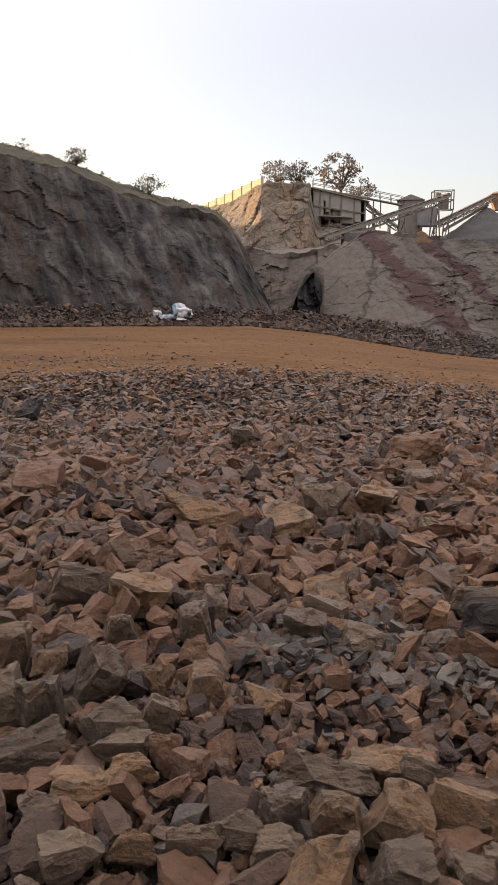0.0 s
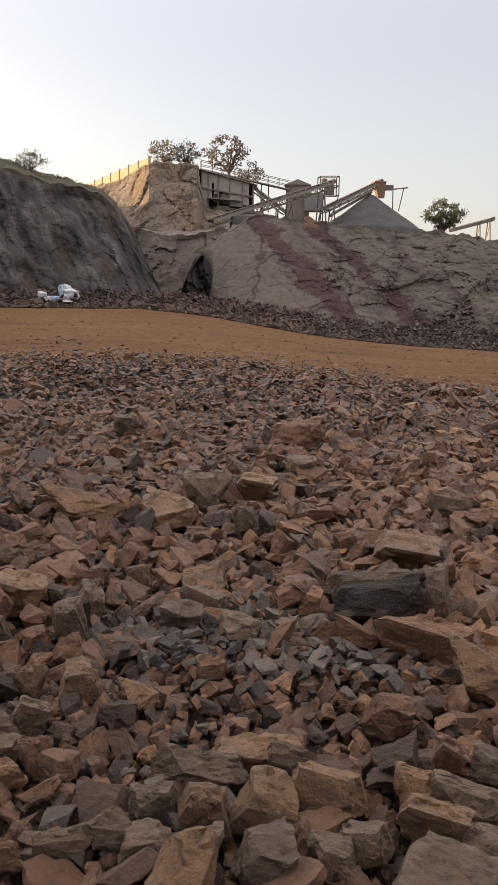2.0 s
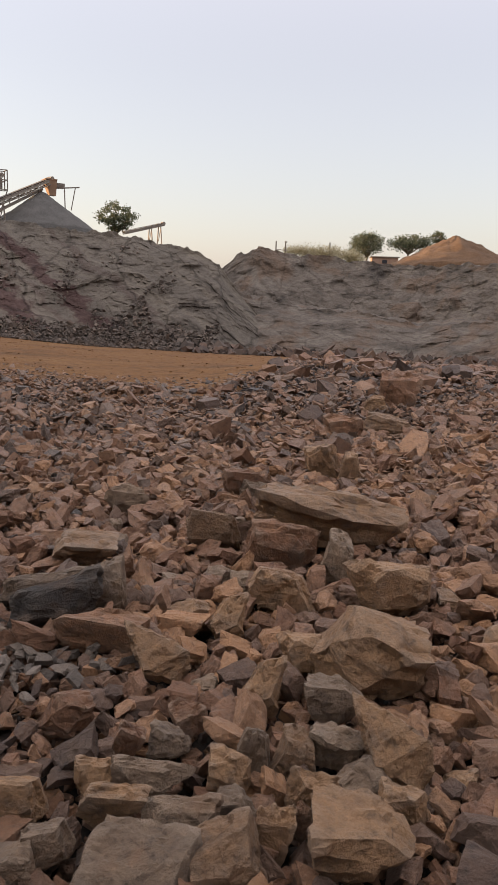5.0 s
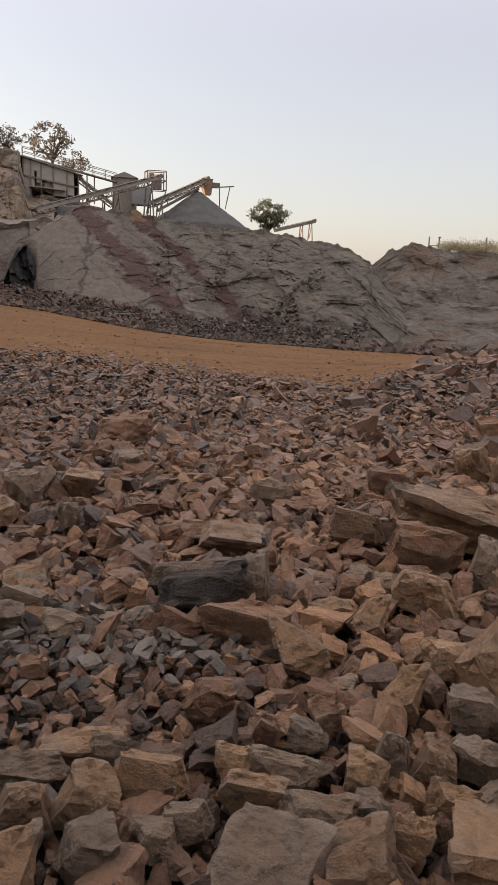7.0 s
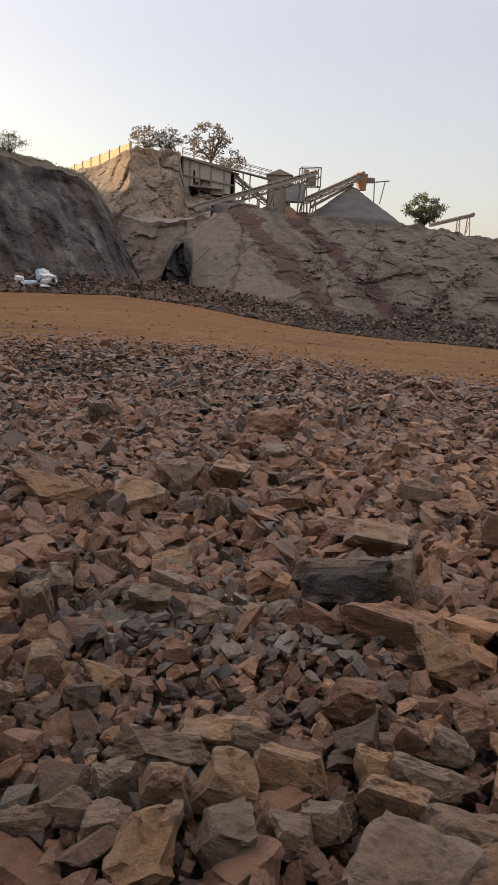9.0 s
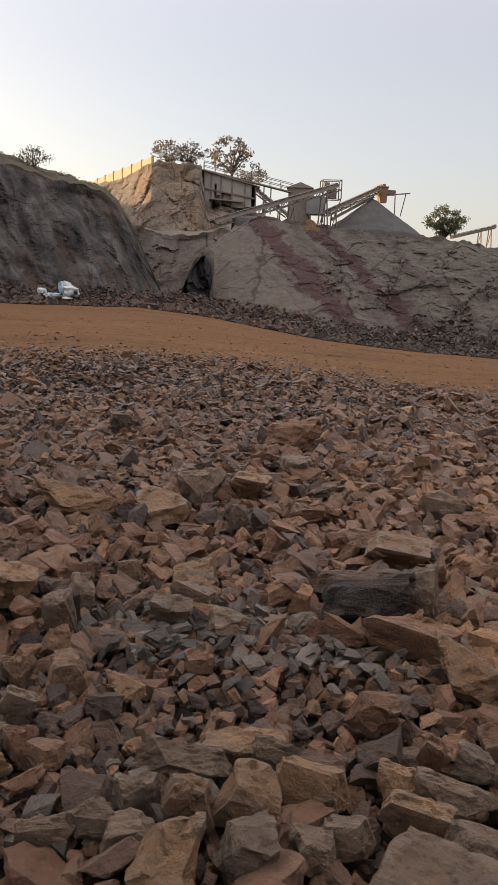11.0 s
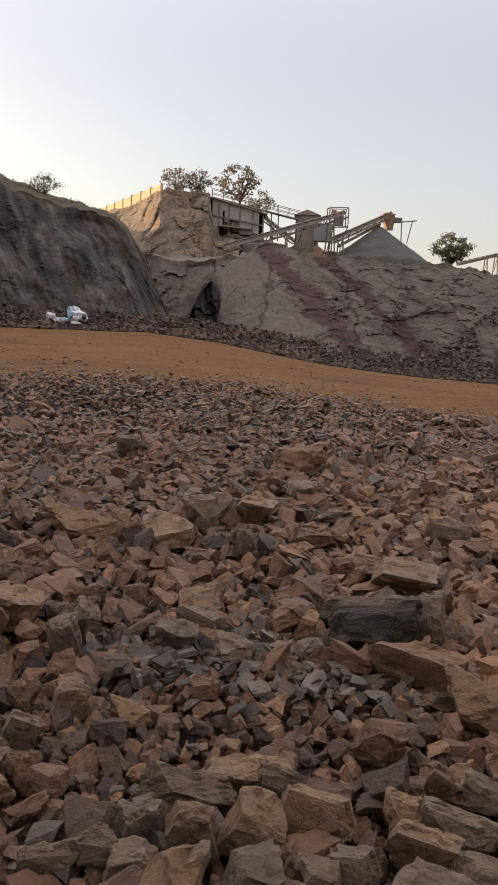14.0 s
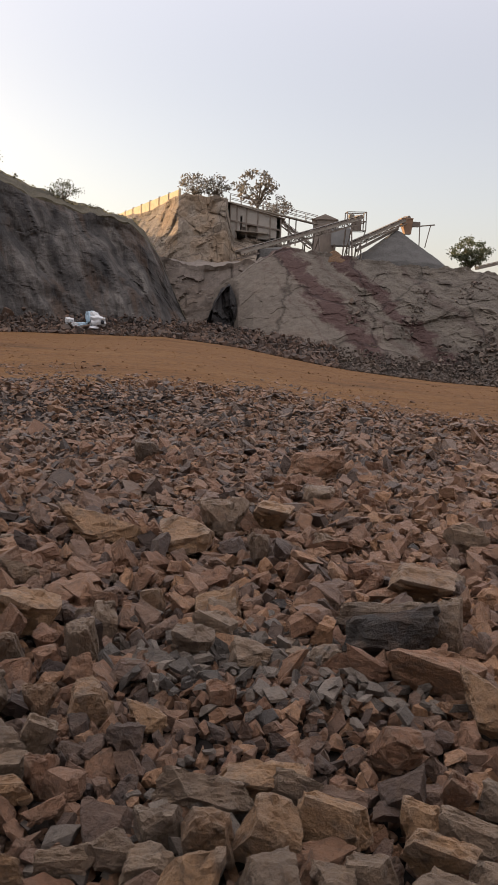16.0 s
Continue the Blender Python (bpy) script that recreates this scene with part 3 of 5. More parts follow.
quarry_face("cliff_centre", "grey sloping quarry face with reddish bands and slabs", FACE_MID, [
    (3.3, 73.5, 0.4, 74, 0.5, 84, 0.4), (3.7, 73, 0.3, 75, 2.7, 84, 2.4), (5.0, 72.5, 0.0, 75.5, 3.6, 86, 3.4), (5.5, 68.5, 0.0, 75.5, 3.75, 86, 3.6), (6.6, 66, -0.4, 76, 4.6, 86, 4.6), (8.6, 64, -0.8, 77, 5.8, 86, 5.6), (12, 63, -1.4, 77, 5.35, 88, 5.2),
    (15, 62, -1.7, 77, 5.0, 90, 4.8), (19, 61.5, -2.1, 77, 4.65, 90, 4.5), (23, 61, -2.3, 76, 4.45, 90, 4.2), (25.3, 61, -2.4, 76, 4.0, 88, 3.8), (27.8, 61, -2.4, 75, 3.5, 84, 3.3),
    (29.4, 61, -2.4, 74, 2.6, 80, 2.2), (30.6, 62, -2.4, 73, 1.0, 80, 0.4), (33, 63.5, -2.5, 71, -1.6, 80, -2.0), (37, 66, -2.8, 70, -3.2, 80, -3.4)], 0.1, 130, 0.5, 0.1, 0.3, 60.0, None, 1.6, 0.1, 0.5, [(4, 0.4), (12, 0.55), (15, 0.85), (18, 1.0)])
quarry_face("cliff_bench_east", "low grey rock bench before the eastern face", FACE_EAST, [
    (27, 64, -2.5, 76, 1.6, 84, 1.6), (28.7, 64, -2.5, 76, 1.7, 84, 1.6), (31.4, 64, -2.5, 75, 0.5, 86, 0.5), (35.7, 63, -2.6, 74, -0.2, 86, -0.2), (40, 62, -2.6, 73, -0.45, 86, -0.4),
    (44, 60, -2.6, 72, -1.2, 86, -1.0), (47, 58, -2.6, 70, -0.9, 86, -0.6), (60, 54, -2.6, 64, -0.4, 86, 0.0)], 0.16, 80, 0.5, 0.05, 0.4, 80.0, None, 0.6, 0.3, 0.6)
quarry_face("cliff_east", "grey-brown eastern quarry face with a rounded hump", FACE_EAST, [
    (27, 84, -1.0, 95, 0.6, 120, 0.0), (28.8, 84, -1.0, 95, 1.8, 120, 0.5), (30.7, 84, -1.0, 95, 3.4, 120, 0.8), (32.2, 84, -1.0, 95, 4.15, 118, 1.0), (33.8, 84, -1.0, 95, 3.7, 118, 3.0), (38.5, 84, -1.0, 95, 3.25, 120, 3.0),
    (42, 83, -1.0, 94, 3.0, 120, 2.8), (50, 80, -1.0, 90, 3.2, 120, 3.0), (60, 72, -1.0, 82, 3.6, 120, 3.4)], 0.14, 90, 0.6, 0.05, 0.3, 100.0, None, 0.7, 0.3, 0.7)
# Unseen face behind the walker, made tall to cut light from the rear sky.
quarry_face("cliff_south", "plain grey quarry face out of view, raised to block rear sky light", FACE_EAST, [
    (58, 66, -2.0, 72, 6.0, 120, 6.0), (100, 48, -0.5, 56, 22.0, 100, 16.0), (180, 44, 0.2, 54, 27.0, 90, 22.0), (230, 44, 0.4, 52, 26.0, 90, 22.0), (281, 44, 0.5, 47, 16.0, 70, 15.2), (320.5, 52, 0.7, 56, 12.8, 72, 13.4)], 1.0, 24, 0.9, 0.6, 0.2, 140.0)
# Nothing is sunk in: a forward face whose near-black colour imitates hollow shade.
quarry_face("cliff_recess", "fractured face coloured near black for a shaded hollow under the slab edge", HOLLOW_SHADE, [
    (3.2, 71.5, 0.3, 72, 0.3, 74, 0.3), (3.7, 71, 0.3, 72.5, 1.5, 74.5, 1.7), (4.2, 71, 0.3, 72.5, 2.4, 74.5, 2.6), (4.8, 71, 0.3, 72.5, 2.9, 74.5, 3.0), (5.2, 71, 0.2, 72.5, 2.1, 74.5, 2.3), (5.5, 71, 0.2, 72.5, 1.2, 74.5, 1.2), (5.8, 71.5, 0.2, 72, 0.4, 74, 0.4)], 0.08, 30, 0.4, 0.5, 0.4, 160.0, None, 1.6)


# ---- broken rock ----
import itertools

rng = np.random.default_rng(7)


def hull(cutplanes, flat, seed, cuts=0, wobble=0.0, skew=0.2):
    """One angular stone of unit size: a skewed block with corners broken off, roughened where cuts are asked for."""
    g = np.random.default_rng(seed)
    normals = np.concatenate([np.eye(3), -np.eye(3)]) + g.normal(0, skew, (6, 3))
    extra = g.normal(size=(cutplanes, 3)) * (1, 1, 0.8)
    normals = np.concatenate([normals, extra])
    normals /= np.linalg.norm(normals, axis=1)[:, None]
    reach = np.concatenate([g.uniform(0.36, 0.5, 6), g.uniform(0.4, 0.56, cutplanes)])
    corners = []
    for a, b, c in itertools.combinations(range(len(normals)), 3):
        m = normals[[a, b, c]]
        if abs(np.linalg.det(m)) > 0.04:
            q = np.linalg.solve(m, reach[[a, b, c]])
            if (normals @ q <= reach + 1e-6).all() and np.linalg.norm(q) < 1.4 and all(np.linalg.norm(q - o) > 0.04 for o in corners):
                corners.append(q)
    bm = bmesh.new()
    for q in corners:
        bm.verts.new((q[0], q[1] * 0.95, q[2] * flat))
    bmesh.ops.convex_hull(bm, input=bm.verts)
    loose = [v for v in bm.verts if not v.link_faces]
    if loose:
        bmesh.ops.delete(bm, geom=loose, context="VERTS")
    bmesh.ops.triangulate(bm, faces=bm.faces[:])
    if cuts:
        for _ in range(cuts):
            long = [e for e in bm.edges if e.calc_length() > 0.13]
            if not long:
                break
            bmesh.ops.subdivide_edges(bm, edges=long, cuts=1)
            bmesh.ops.triangulate(bm, faces=bm.faces[:])
        bm.normal_update()
        for v in bm.verts:
            k = noise.fractal(v.co * 6 + Vector((seed, 0, 0)), 0.7, 2.1, 4)
            away, _ = noise.voronoi(v.co * 3.2 + Vector((0, seed, 0)))
            crag = noise.cell(v.co * 3.2 + 0.5 * noise.noise_vector(v.co * 3) + Vector((0, seed, 0))) - 0.5
            v.co -= v.normal * wobble * (0.5 * k + 1.2 * crag + 1.2 * max(0.0, 0.25 - (away[1] - away[0])))
        bmesh.ops.triangulate(bm, faces=bm.faces[:])
    bmesh.ops.recalc_face_normals(bm, faces=bm.faces)
    bm.verts.index_update()
    co = np.array([v.co[:] for v in bm.verts], dtype=np.float32)
    tri = np.array([[v.index for v in f.verts] for f in bm.faces], dtype=np.int32)
    bm.free()
    return co, tri


SMALL = [hull(4, random.uniform(0.5, 0.95), 100 + k, skew=0.2) for k in range(30)]
MEDIUM = [hull(5, random.uniform(0.5, 0.9), 200 + k, 2, 0.045, 0.24) for k in range(30)]
FLAKES = [hull(4, random.uniform(0.25, 0.6), 400 + k, skew=0.18) for k in range(30)]
BLOCKS = [hull(6, random.uniform(0.45, 0.8), 500 + k, skew=0.18) for k in range(20)]


def turns(n, tip):
    a, b, c = rng.uniform(0, 2 * np.pi, n), rng.normal(0, tip, n), rng.normal(0, tip, n)
    ca, sa, cb, sb2, cc, sc = np.cos(a), np.sin(a), np.cos(b), np.sin(b), np.cos(c), np.sin(c)
    m = np.empty((n, 3, 3), dtype=np.float32)
    m[:, 0] = np.stack([ca * cb, ca * sb2 * sc - sa * cc, ca * sb2 * cc + sa * sc], 1)
    m[:, 1] = np.stack([sa * cb, sa * sb2 * sc + ca * cc, sa * sb2 * cc - ca * sc], 1)
    m[:, 2] = np.stack([-sb2, cb * sc, cb * cc], 1)
    return m


def heap(name, label, kinds, places, sizes, mat, tip=0.8, stretch=0.32):
    """Many loose stones in one mesh."""
    n = len(places)
    rot = turns(n, tip)
    sc = sizes[:, None] * np.stack([1 + stretch * rng.random(n), 1 - stretch * rng.random(n), 1 - 0.3 * rng.random(n)], 1)
    kind = rng.integers(0, len(kinds), n)
    vs, fs, base = [], [], 0
    for k, (co, tri) in enumerate(kinds):
        pick = np.nonzero(kind == k)[0]
        if not len(pick):
            continue
        v = np.einsum("nij,nvj->nvi", rot[pick], co[None] * sc[pick][:, None]) + places[pick][:, None]
        f = tri[None] + (base + np.arange(len(pick)) * len(co))[:, None, None]
        vs.append(v.reshape(-1, 3)), fs.append(f.reshape(-1, 3))
        base += len(pick) * len(co)
    return tagged(mesh_ob(name, np.concatenate(vs), np.concatenate(fs), mat), label, "rubble", kind="stuff")


def scatter(count, r0, r1, b0, b1, lift, keep=None):
    r = np.sqrt(rng.uniform(r0 * r0, r1 * r1, count))
    b = rng.uniform(b0, b1, count)
    x, y = r * np.sin(np.radians(b)), r * np.cos(np.radians(b))
    ok = [k for k in range(count) if keep is None or keep(x[k], y[k], r[k], b[k])]
    x, y = x[ok], y[ok]
    z = np.array([ground_height(a, c) for a, c in zip(x, y)])
    return np.stack([x, y, z + lift * rng.random(len(x))], 1)


def in_rubble(x, y, r, b):
    inside = rubble_edge(b) + 1.5 * noise.noise((x * 0.5, y * 0.5, 2.0)) - r
    return inside > 0 and rng.random() < 0.3 + inside / 4


def skewed(n, low, mid, high, spread=0.5):
    return np.clip(mid * np.exp(rng.normal(0, spread, n)), low, high)


# single rocks that stand out, each a thing of its own
ROCK_SHAPES = []
for k in range(24):
    co, tri = hull(5 + k % 5, 0.6 + 0.08 * (k % 5), 300 + k, 4, 0.042, 0.24)
    lo, hi = co.min(0), co.max(0)
    co = (co - (lo + hi) / 2) / (hi - lo)
    me = bpy.data.meshes.new("rock")
    me.from_pydata(co.tolist(), [], tri.tolist())
    ROCK_SHAPES.append(me)
ROCK_MESH = {}
TAKEN = []  # where stones already lie: x, y, half width


def rock(shape, mat, label, x, y, w, d, h, turn=0.0, tip=0.0, roll=0.0, sink=0.25, group=""):
    key = (shape % len(ROCK_SHAPES), mat.name)
    if key not in ROCK_MESH:
        me = ROCK_SHAPES[key[0]].copy()
        me.materials.append(mat)
        ROCK_MESH[key] = me
    ob = new("rock", ROCK_MESH[key])
    ob.matrix_world = pose(x, y, ground_height(x, y) + h * (0.5 - sink), tip, roll, turn) @ Matrix.Diagonal((w, d, h, 1))
    n = max(1, round(w / d))
    for k in range(n):
        off = (k - (n - 1) / 2) * w / n
        TAKEN.append((x + off * math.cos(radians(turn)), y + off * math.sin(radians(turn)), 0.5 * max(d, w / n)))
    return tagged(ob, label, "rock", group)


TAN_L, GREY_L, DARK_L, RED_L = "tan angular rock lying on the rubble", "grey angular rock lying in the rubble", "dark grey split slab lying in the rubble", "reddish brown rock lying in the rubble"
rock(0, TAN, "flat tan slab tilted on the rubble", 0.29, 5.27, 0.40, 0.32, 0.23, -6, 18, -2, -0.09)
rock(1, GREY, "grey angular block behind a tan slab", 0.61, 5.72, 0.39, 0.28, 0.33, -3, 8, -8, -0.06)
rock(2, TAN, "brown upright block standing in the rubble", 1.02, 5.96, 0.35, 0.25, 0.27, -16, 10, -4, -0.07)
rock(3, RED, "broken red-brown boulder lying on the rubble", 1.75, 7.88, 0.63, 0.36, 0.41, -16, 12, -1, -0.05)
rock(4, GREY, "pale grey pointed rock lying in the rubble", 1.51, 6.54, 0.28, 0.20, 0.24, -8, 7, 3, -0.08)
rock(5, RED, "broad flat red-brown slab lying in the rubble", -1.78, 6.31, 0.47, 0.37, 0.28, 10, 19, 7, -0.07)
rock(6, RED, RED_L, -1.45, 7.04, 0.29, 0.21, 0.26, 12, 9, 3, -0.08)
rock(7, GREY, GREY_L, -0.74, 4.52, 0.25, 0.09, 0.19, 2, 10, 2, -0.10)
rock(8, TAN, "broad tan boulder lying on the rubble", -0.58, 3.85, 0.34, 0.25, 0.25, 5, 2, 7, -0.08)
rock(9, GREY, GREY_L, -0.90, 3.93, 0.36, 0.13, 0.26, 13, 9, 7, -0.08)
rock(10, GREY, GREY_L, -0.60, 3.42, 0.17, 0.12, 0.21, 13, 11, -2, -0.09)
rock(11, GREY, GREY_L, -0.21, 3.85, 0.19, 0.14, 0.18, 8, 6, 8, -0.11)
rock(12, TAN, TAN_L, 0.07, 4.09, 0.15, 0.11, 0.19, 5, 3, -7, -0.11)
rock(13, GREY, "flat grey slab lying in the rubble", 0.43, 4.09, 0.25, 0.20, 0.14, -10, 24, -1, -0.14)
rock(14, GREY, GREY_L, 0.77, 4.99, 0.16, 0.11, 0.24, -7, 5, 0, -0.08)
rock(15, DARK, DARK_L, -3.24, 11.14, 0.44, 0.31, 0.41, 14, 6, 2, -0.05)
rock(16, GREY, GREY_L, -0.07, 8.56, 0.30, 0.21, 0.31, 2, 11, 3, -0.06)
rock(17, GREY, "pointed grey block standing in the rubble", -0.60, 2.91, 0.22, 0.16, 0.27, 19, 11, 9, -0.07)
rock(18, GREY, "dark-edged grey block lying in the rubble", -0.50, 2.58, 0.26, 0.16, 0.20, 14, 4, 6, -0.10)
rock(19, GREY, "tall grey block standing in the rubble", -0.77, 2.63, 0.19, 0.14, 0.28, 24, 11, 1, -0.07)
rock(20, TAN, TAN_L, -0.16, 2.92, 0.20, 0.14, 0.17, 7, 4, 6, -0.12)
rock(21, GREY, GREY_L, -0.77, 2.46, 0.26, 0.13, 0.14, 19, 14, -8, -0.14)
rock(22, TAN, TAN_L, -0.41, 2.35, 0.20, 0.10, 0.12, 15, 24, -7, -0.17)
rock(23, TAN, TAN_L, -0.55, 2.26, 0.23, 0.13, 0.13, 18, 16, -6, -0.15)
rock(24, GREY, GREY_L, -0.63, 2.13, 0.18, 0.10, 0.11, 13, 21, 7, -0.18)
rock(25, TAN, TAN_L, -0.37, 2.96, 0.14, 0.10, 0.16, -0, 8, -8, -0.12)
rock(26, GREY, GREY_L, -0.33, 2.62, 0.14, 0.10, 0.21, 11, 5, 7, -0.09)
rock(27, TAN, TAN_L, -0.86, 3.08, 0.16, 0.12, 0.19, 23, 7, 9, -0.11)
rock(28, TAN, TAN_L, -1.05, 3.16, 0.19, 0.13, 0.23, 15, 3, 2, -0.09)
rock(29, GREY, GREY_L, -0.94, 2.68, 0.18, 0.13, 0.26, 12, 4, -2, -0.08)
rock(30, GREY, GREY_L, -0.45, 2.49, 0.22, 0.10, 0.13, 12, 12, -8, -0.16)
rock(31, TAN, TAN_L, 0.06, 2.85, 0.18, 0.14, 0.11, 5, 14, 8, -0.18)
rock(32, TAN, "flat tan wedge lying in the rubble", 0.47, 2.34, 0.30, 0.13, 0.15, -5, 15, -1, -0.13)
rock(33, GREY, GREY_L, 0.57, 2.27, 0.19, 0.06, 0.16, -14, 8, 2, -0.13)
rock(34, TAN, TAN_L, 0.27, 2.05, 0.19, 0.14, 0.20, -7, 8, 8, -0.10)
rock(35, TAN, "cracked tan block lying in the rubble", 0.44, 2.06, 0.24, 0.15, 0.19, -12, 6, 4, -0.11)
rock(36, TAN, "broad tan block lying in the rubble", 0.66, 2.08, 0.26, 0.11, 0.20, -22, 5, 9, -0.10)
rock(37, GREY, "rough pale grey rock lying in the rubble", 0.41, 1.84, 0.22, 0.18, 0.19, -12, 7, -9, -0.11)
rock(38, GREY, GREY_L, 0.60, 1.84, 0.15, 0.12, 0.14, -19, 8, -9, -0.14)
rock(39, TAN, TAN_L, 0.19, 1.80, 0.24, 0.19, 0.20, -4, 8, -8, -0.10)
rock(40, GREY, GREY_L, -0.50, 1.91, 0.19, 0.13, 0.16, 17, 7, 3, -0.13)
rock(41, GREY, "long grey slab lying in the rubble", 0.26, 2.27, 0.35, 0.12, 0.17, -9, 20, 4, -0.12)
rock(42, GREY, GREY_L, -0.02, 2.02, 0.17, 0.09, 0.15, -7, 3, 3, -0.14)
rock(43, GREY, GREY_L, 0.12, 2.11, 0.17, 0.12, 0.17, 4, 5, -1, -0.12)
rock(44, GREY, GREY_L, 0.10, 1.97, 0.20, 0.09, 0.12, -1, 14, -2, -0.17)
rock(45, GREY, GREY_L, -0.16, 2.01, 0.18, 0.06, 0.11, 2, 15, 2, -0.18)
rock(46, TAN, TAN_L, -0.34, 1.97, 0.15, 0.06, 0.13, 6, 6, 5, -0.15)
rock(47, GREY, GREY_L, -0.59, 1.80, 0.10, 0.08, 0.11, 10, 8, 4, -0.18)
rock(48, RED, RED_L, 0.37, 3.00, 0.14, 0.08, 0.13, -10, 4, 5, -0.16)
rock(49, RED, RED_L, -0.29, 2.45, 0.12, 0.09, 0.15, 3, 4, -1, -0.13)
rock(50, TAN, "smooth tan boulder lying on the rubble", 1.72, 4.34, 0.43, 0.34, 0.23, -17, 11, -3, -0.09)
rock(51, GREY, "layered grey slab lying on the rubble", 1.31, 3.84, 0.49, 0.17, 0.22, -19, 22, -1, -0.09)
rock(3, DARK, "dark grey split slab lying on the rubble", 1.27, 3.5, 0.51, 0.22, 0.29, -12, 8, -6, -0.08)
rock(53, GREY, GREY_L, 1.54, 3.51, 0.22, 0.16, 0.31, -19, 11, -1, -0.06)
rock(54, RED, "flat brown slab leaning on the rubble", 1.36, 3.12, 0.46, 0.16, 0.21, -25, 12, 1, -0.09)
rock(55, TAN, "blocky tan-grey rock lying in the rubble", 1.48, 2.77, 0.32, 0.22, 0.23, -30, 10, 6, -0.09)
rock(56, TAN, "long pale brown slab lying on other rocks", 3.25, 3.86, 1.05, 0.37, 0.42, -43, 14, 6, -0.05)
rock(57, RED, "red-brown block under a long slab", 2.76, 3.69, 0.49, 0.17, 0.33, -33, 10, -3, -0.06)
rock(58, TAN, TAN_L, 2.40, 3.15, 0.39, 0.21, 0.27, -41, 5, 5, -0.07)
rock(59, GREY, GREY_L, 2.91, 3.34, 0.23, 0.17, 0.33, -43, 5, -1, -0.06)
rock(60, TAN, TAN_L, 2.58, 4.24, 0.40, 0.14, 0.28, -31, 6, 8, -0.07)
rock(61, TAN, "large tan slab leaning towards the walker", 2.25, 2.28, 0.58, 0.41, 0.38, -47, 2, 8, -0.05)
rock(62, TAN, TAN_L, 2.83, 2.80, 0.47, 0.19, 0.32, -37, 12, -1, -0.06)
rock(63, TAN, TAN_L, 1.96, 2.96, 0.21, 0.15, 0.23, -24, 11, -5, -0.09)
rock(64, RED, RED_L, 3.38, 5.14, 0.41, 0.15, 0.29, -28, 10, 3, -0.07)
rock(65, GREY, GREY_L, 3.40, 5.02, 0.29, 0.13, 0.21, -32, 5, -3, -0.09)
rock(66, GREY, GREY_L, 2.37, 5.25, 0.35, 0.12, 0.25, -27, 3, 2, -0.08)
rock(67, TAN, TAN_L, 4.44, 5.50, 0.36, 0.26, 0.37, -41, 10, -8, -0.05)
rock(68, TAN, TAN_L, 4.60, 5.27, 0.22, 0.16, 0.31, -33, 9, 8, -0.06)
rock(69, RED, "orange-brown boulder on the rubble mound", 7.43, 7.74, 0.60, 0.43, 0.53, -37, 11, 1, -0.04)
rock(70, TAN, TAN_L, 6.89, 7.61, 0.35, 0.25, 0.29, -49, 9, -6, -0.07)
rock(71, TAN, TAN_L, 6.31, 6.69, 0.68, 0.24, 0.29, -46, 19, 0, -0.07)
rock(72, RED, RED_L, 5.55, 6.61, 0.47, 0.16, 0.32, -40, 11, 2, -0.06)
rock(73, GREY, "flat-topped grey stone lying in the rubble", 1.13, 2.04, 0.29, 0.12, 0.15, -28, 14, 7, -0.13)
rock(74, TAN, TAN_L, 0.95, 1.93, 0.24, 0.10, 0.19, -23, 10, -3, -0.11)
rock(75, GREY, GREY_L, 1.10, 1.78, 0.26, 0.16, 0.20, -32, 7, 6, -0.10)
rock(5, GREY, "large flat-faced tan rock lying in the rubble", 0.9, 1.64, 0.36, 0.28, 0.17, -44, 20, 6, -0.09)
rock(77, TAN, "cube-shaped tan rock lying in the rubble", 1.14, 1.57, 0.23, 0.18, 0.19, -27, 10, -9, -0.10)
rock(16, TAN, "large rough tan rock lying in the rubble", 1.51, 1.42, 0.32, 0.3, 0.22, -41, 8, 4, -0.07)
rock(79, TAN, TAN_L, 1.89, 1.71, 0.31, 0.22, 0.30, -48, 5, 0, -0.07)
rock(80, GREY, GREY_L, 1.78, 1.88, 0.21, 0.14, 0.17, -41, 7, 5, -0.12)
rock(81, TAN, TAN_L, 1.37, 1.94, 0.17, 0.13, 0.17, -40, 3, -7, -0.12)
rock(82, GREY, GREY_L, 1.50, 1.98, 0.14, 0.10, 0.21, -40, 3, 9, -0.09)
rock(83, TAN, TAN_L, 1.62, 1.93, 0.17, 0.12, 0.18, -31, 3, 0, -0.11)
rock(84, GREY, GREY_L, 0.72, 1.87, 0.16, 0.11, 0.16, -20, 5, -3, -0.12)
rock(85, RED, "orange crumbly rock lying in the rubble", 0.99, 2.53, 0.23, 0.14, 0.18, -16, 8, -3, -0.11)
rock(86, TAN, TAN_L, 2.06, 2.51, 0.22, 0.16, 0.21, -42, 5, -7, -0.10)
rock(87, TAN, TAN_L, 1.74, 2.30, 0.19, 0.14, 0.26, -33, 9, -2, -0.08)
rock(88, GREY, GREY_L, 1.94, 2.09, 0.24, 0.17, 0.22, -47, 4, -2, -0.09)
rock(89, TAN, TAN_L, 1.56, 1.71, 0.20, 0.08, 0.17, -37, 10, -2, -0.12)
rock(90, GREY, GREY_L, 1.75, 1.69, 0.21, 0.17, 0.15, -38, 19, -1, -0.13)
rock(91, TAN, TAN_L, 1.77, 1.51, 0.18, 0.13, 0.16, -48, 7, 4, -0.13)
rock(92, GREY, GREY_L, 1.30, 1.77, 0.16, 0.09, 0.14, -34, 9, -1, -0.14)
rock(93, TAN, TAN_L, 1.33, 1.60, 0.13, 0.09, 0.17, -40, 7, 4, -0.12)
rock(94, RED, RED_L, 1.43, 1.60, 0.09, 0.07, 0.16, -45, 6, -1, -0.13)
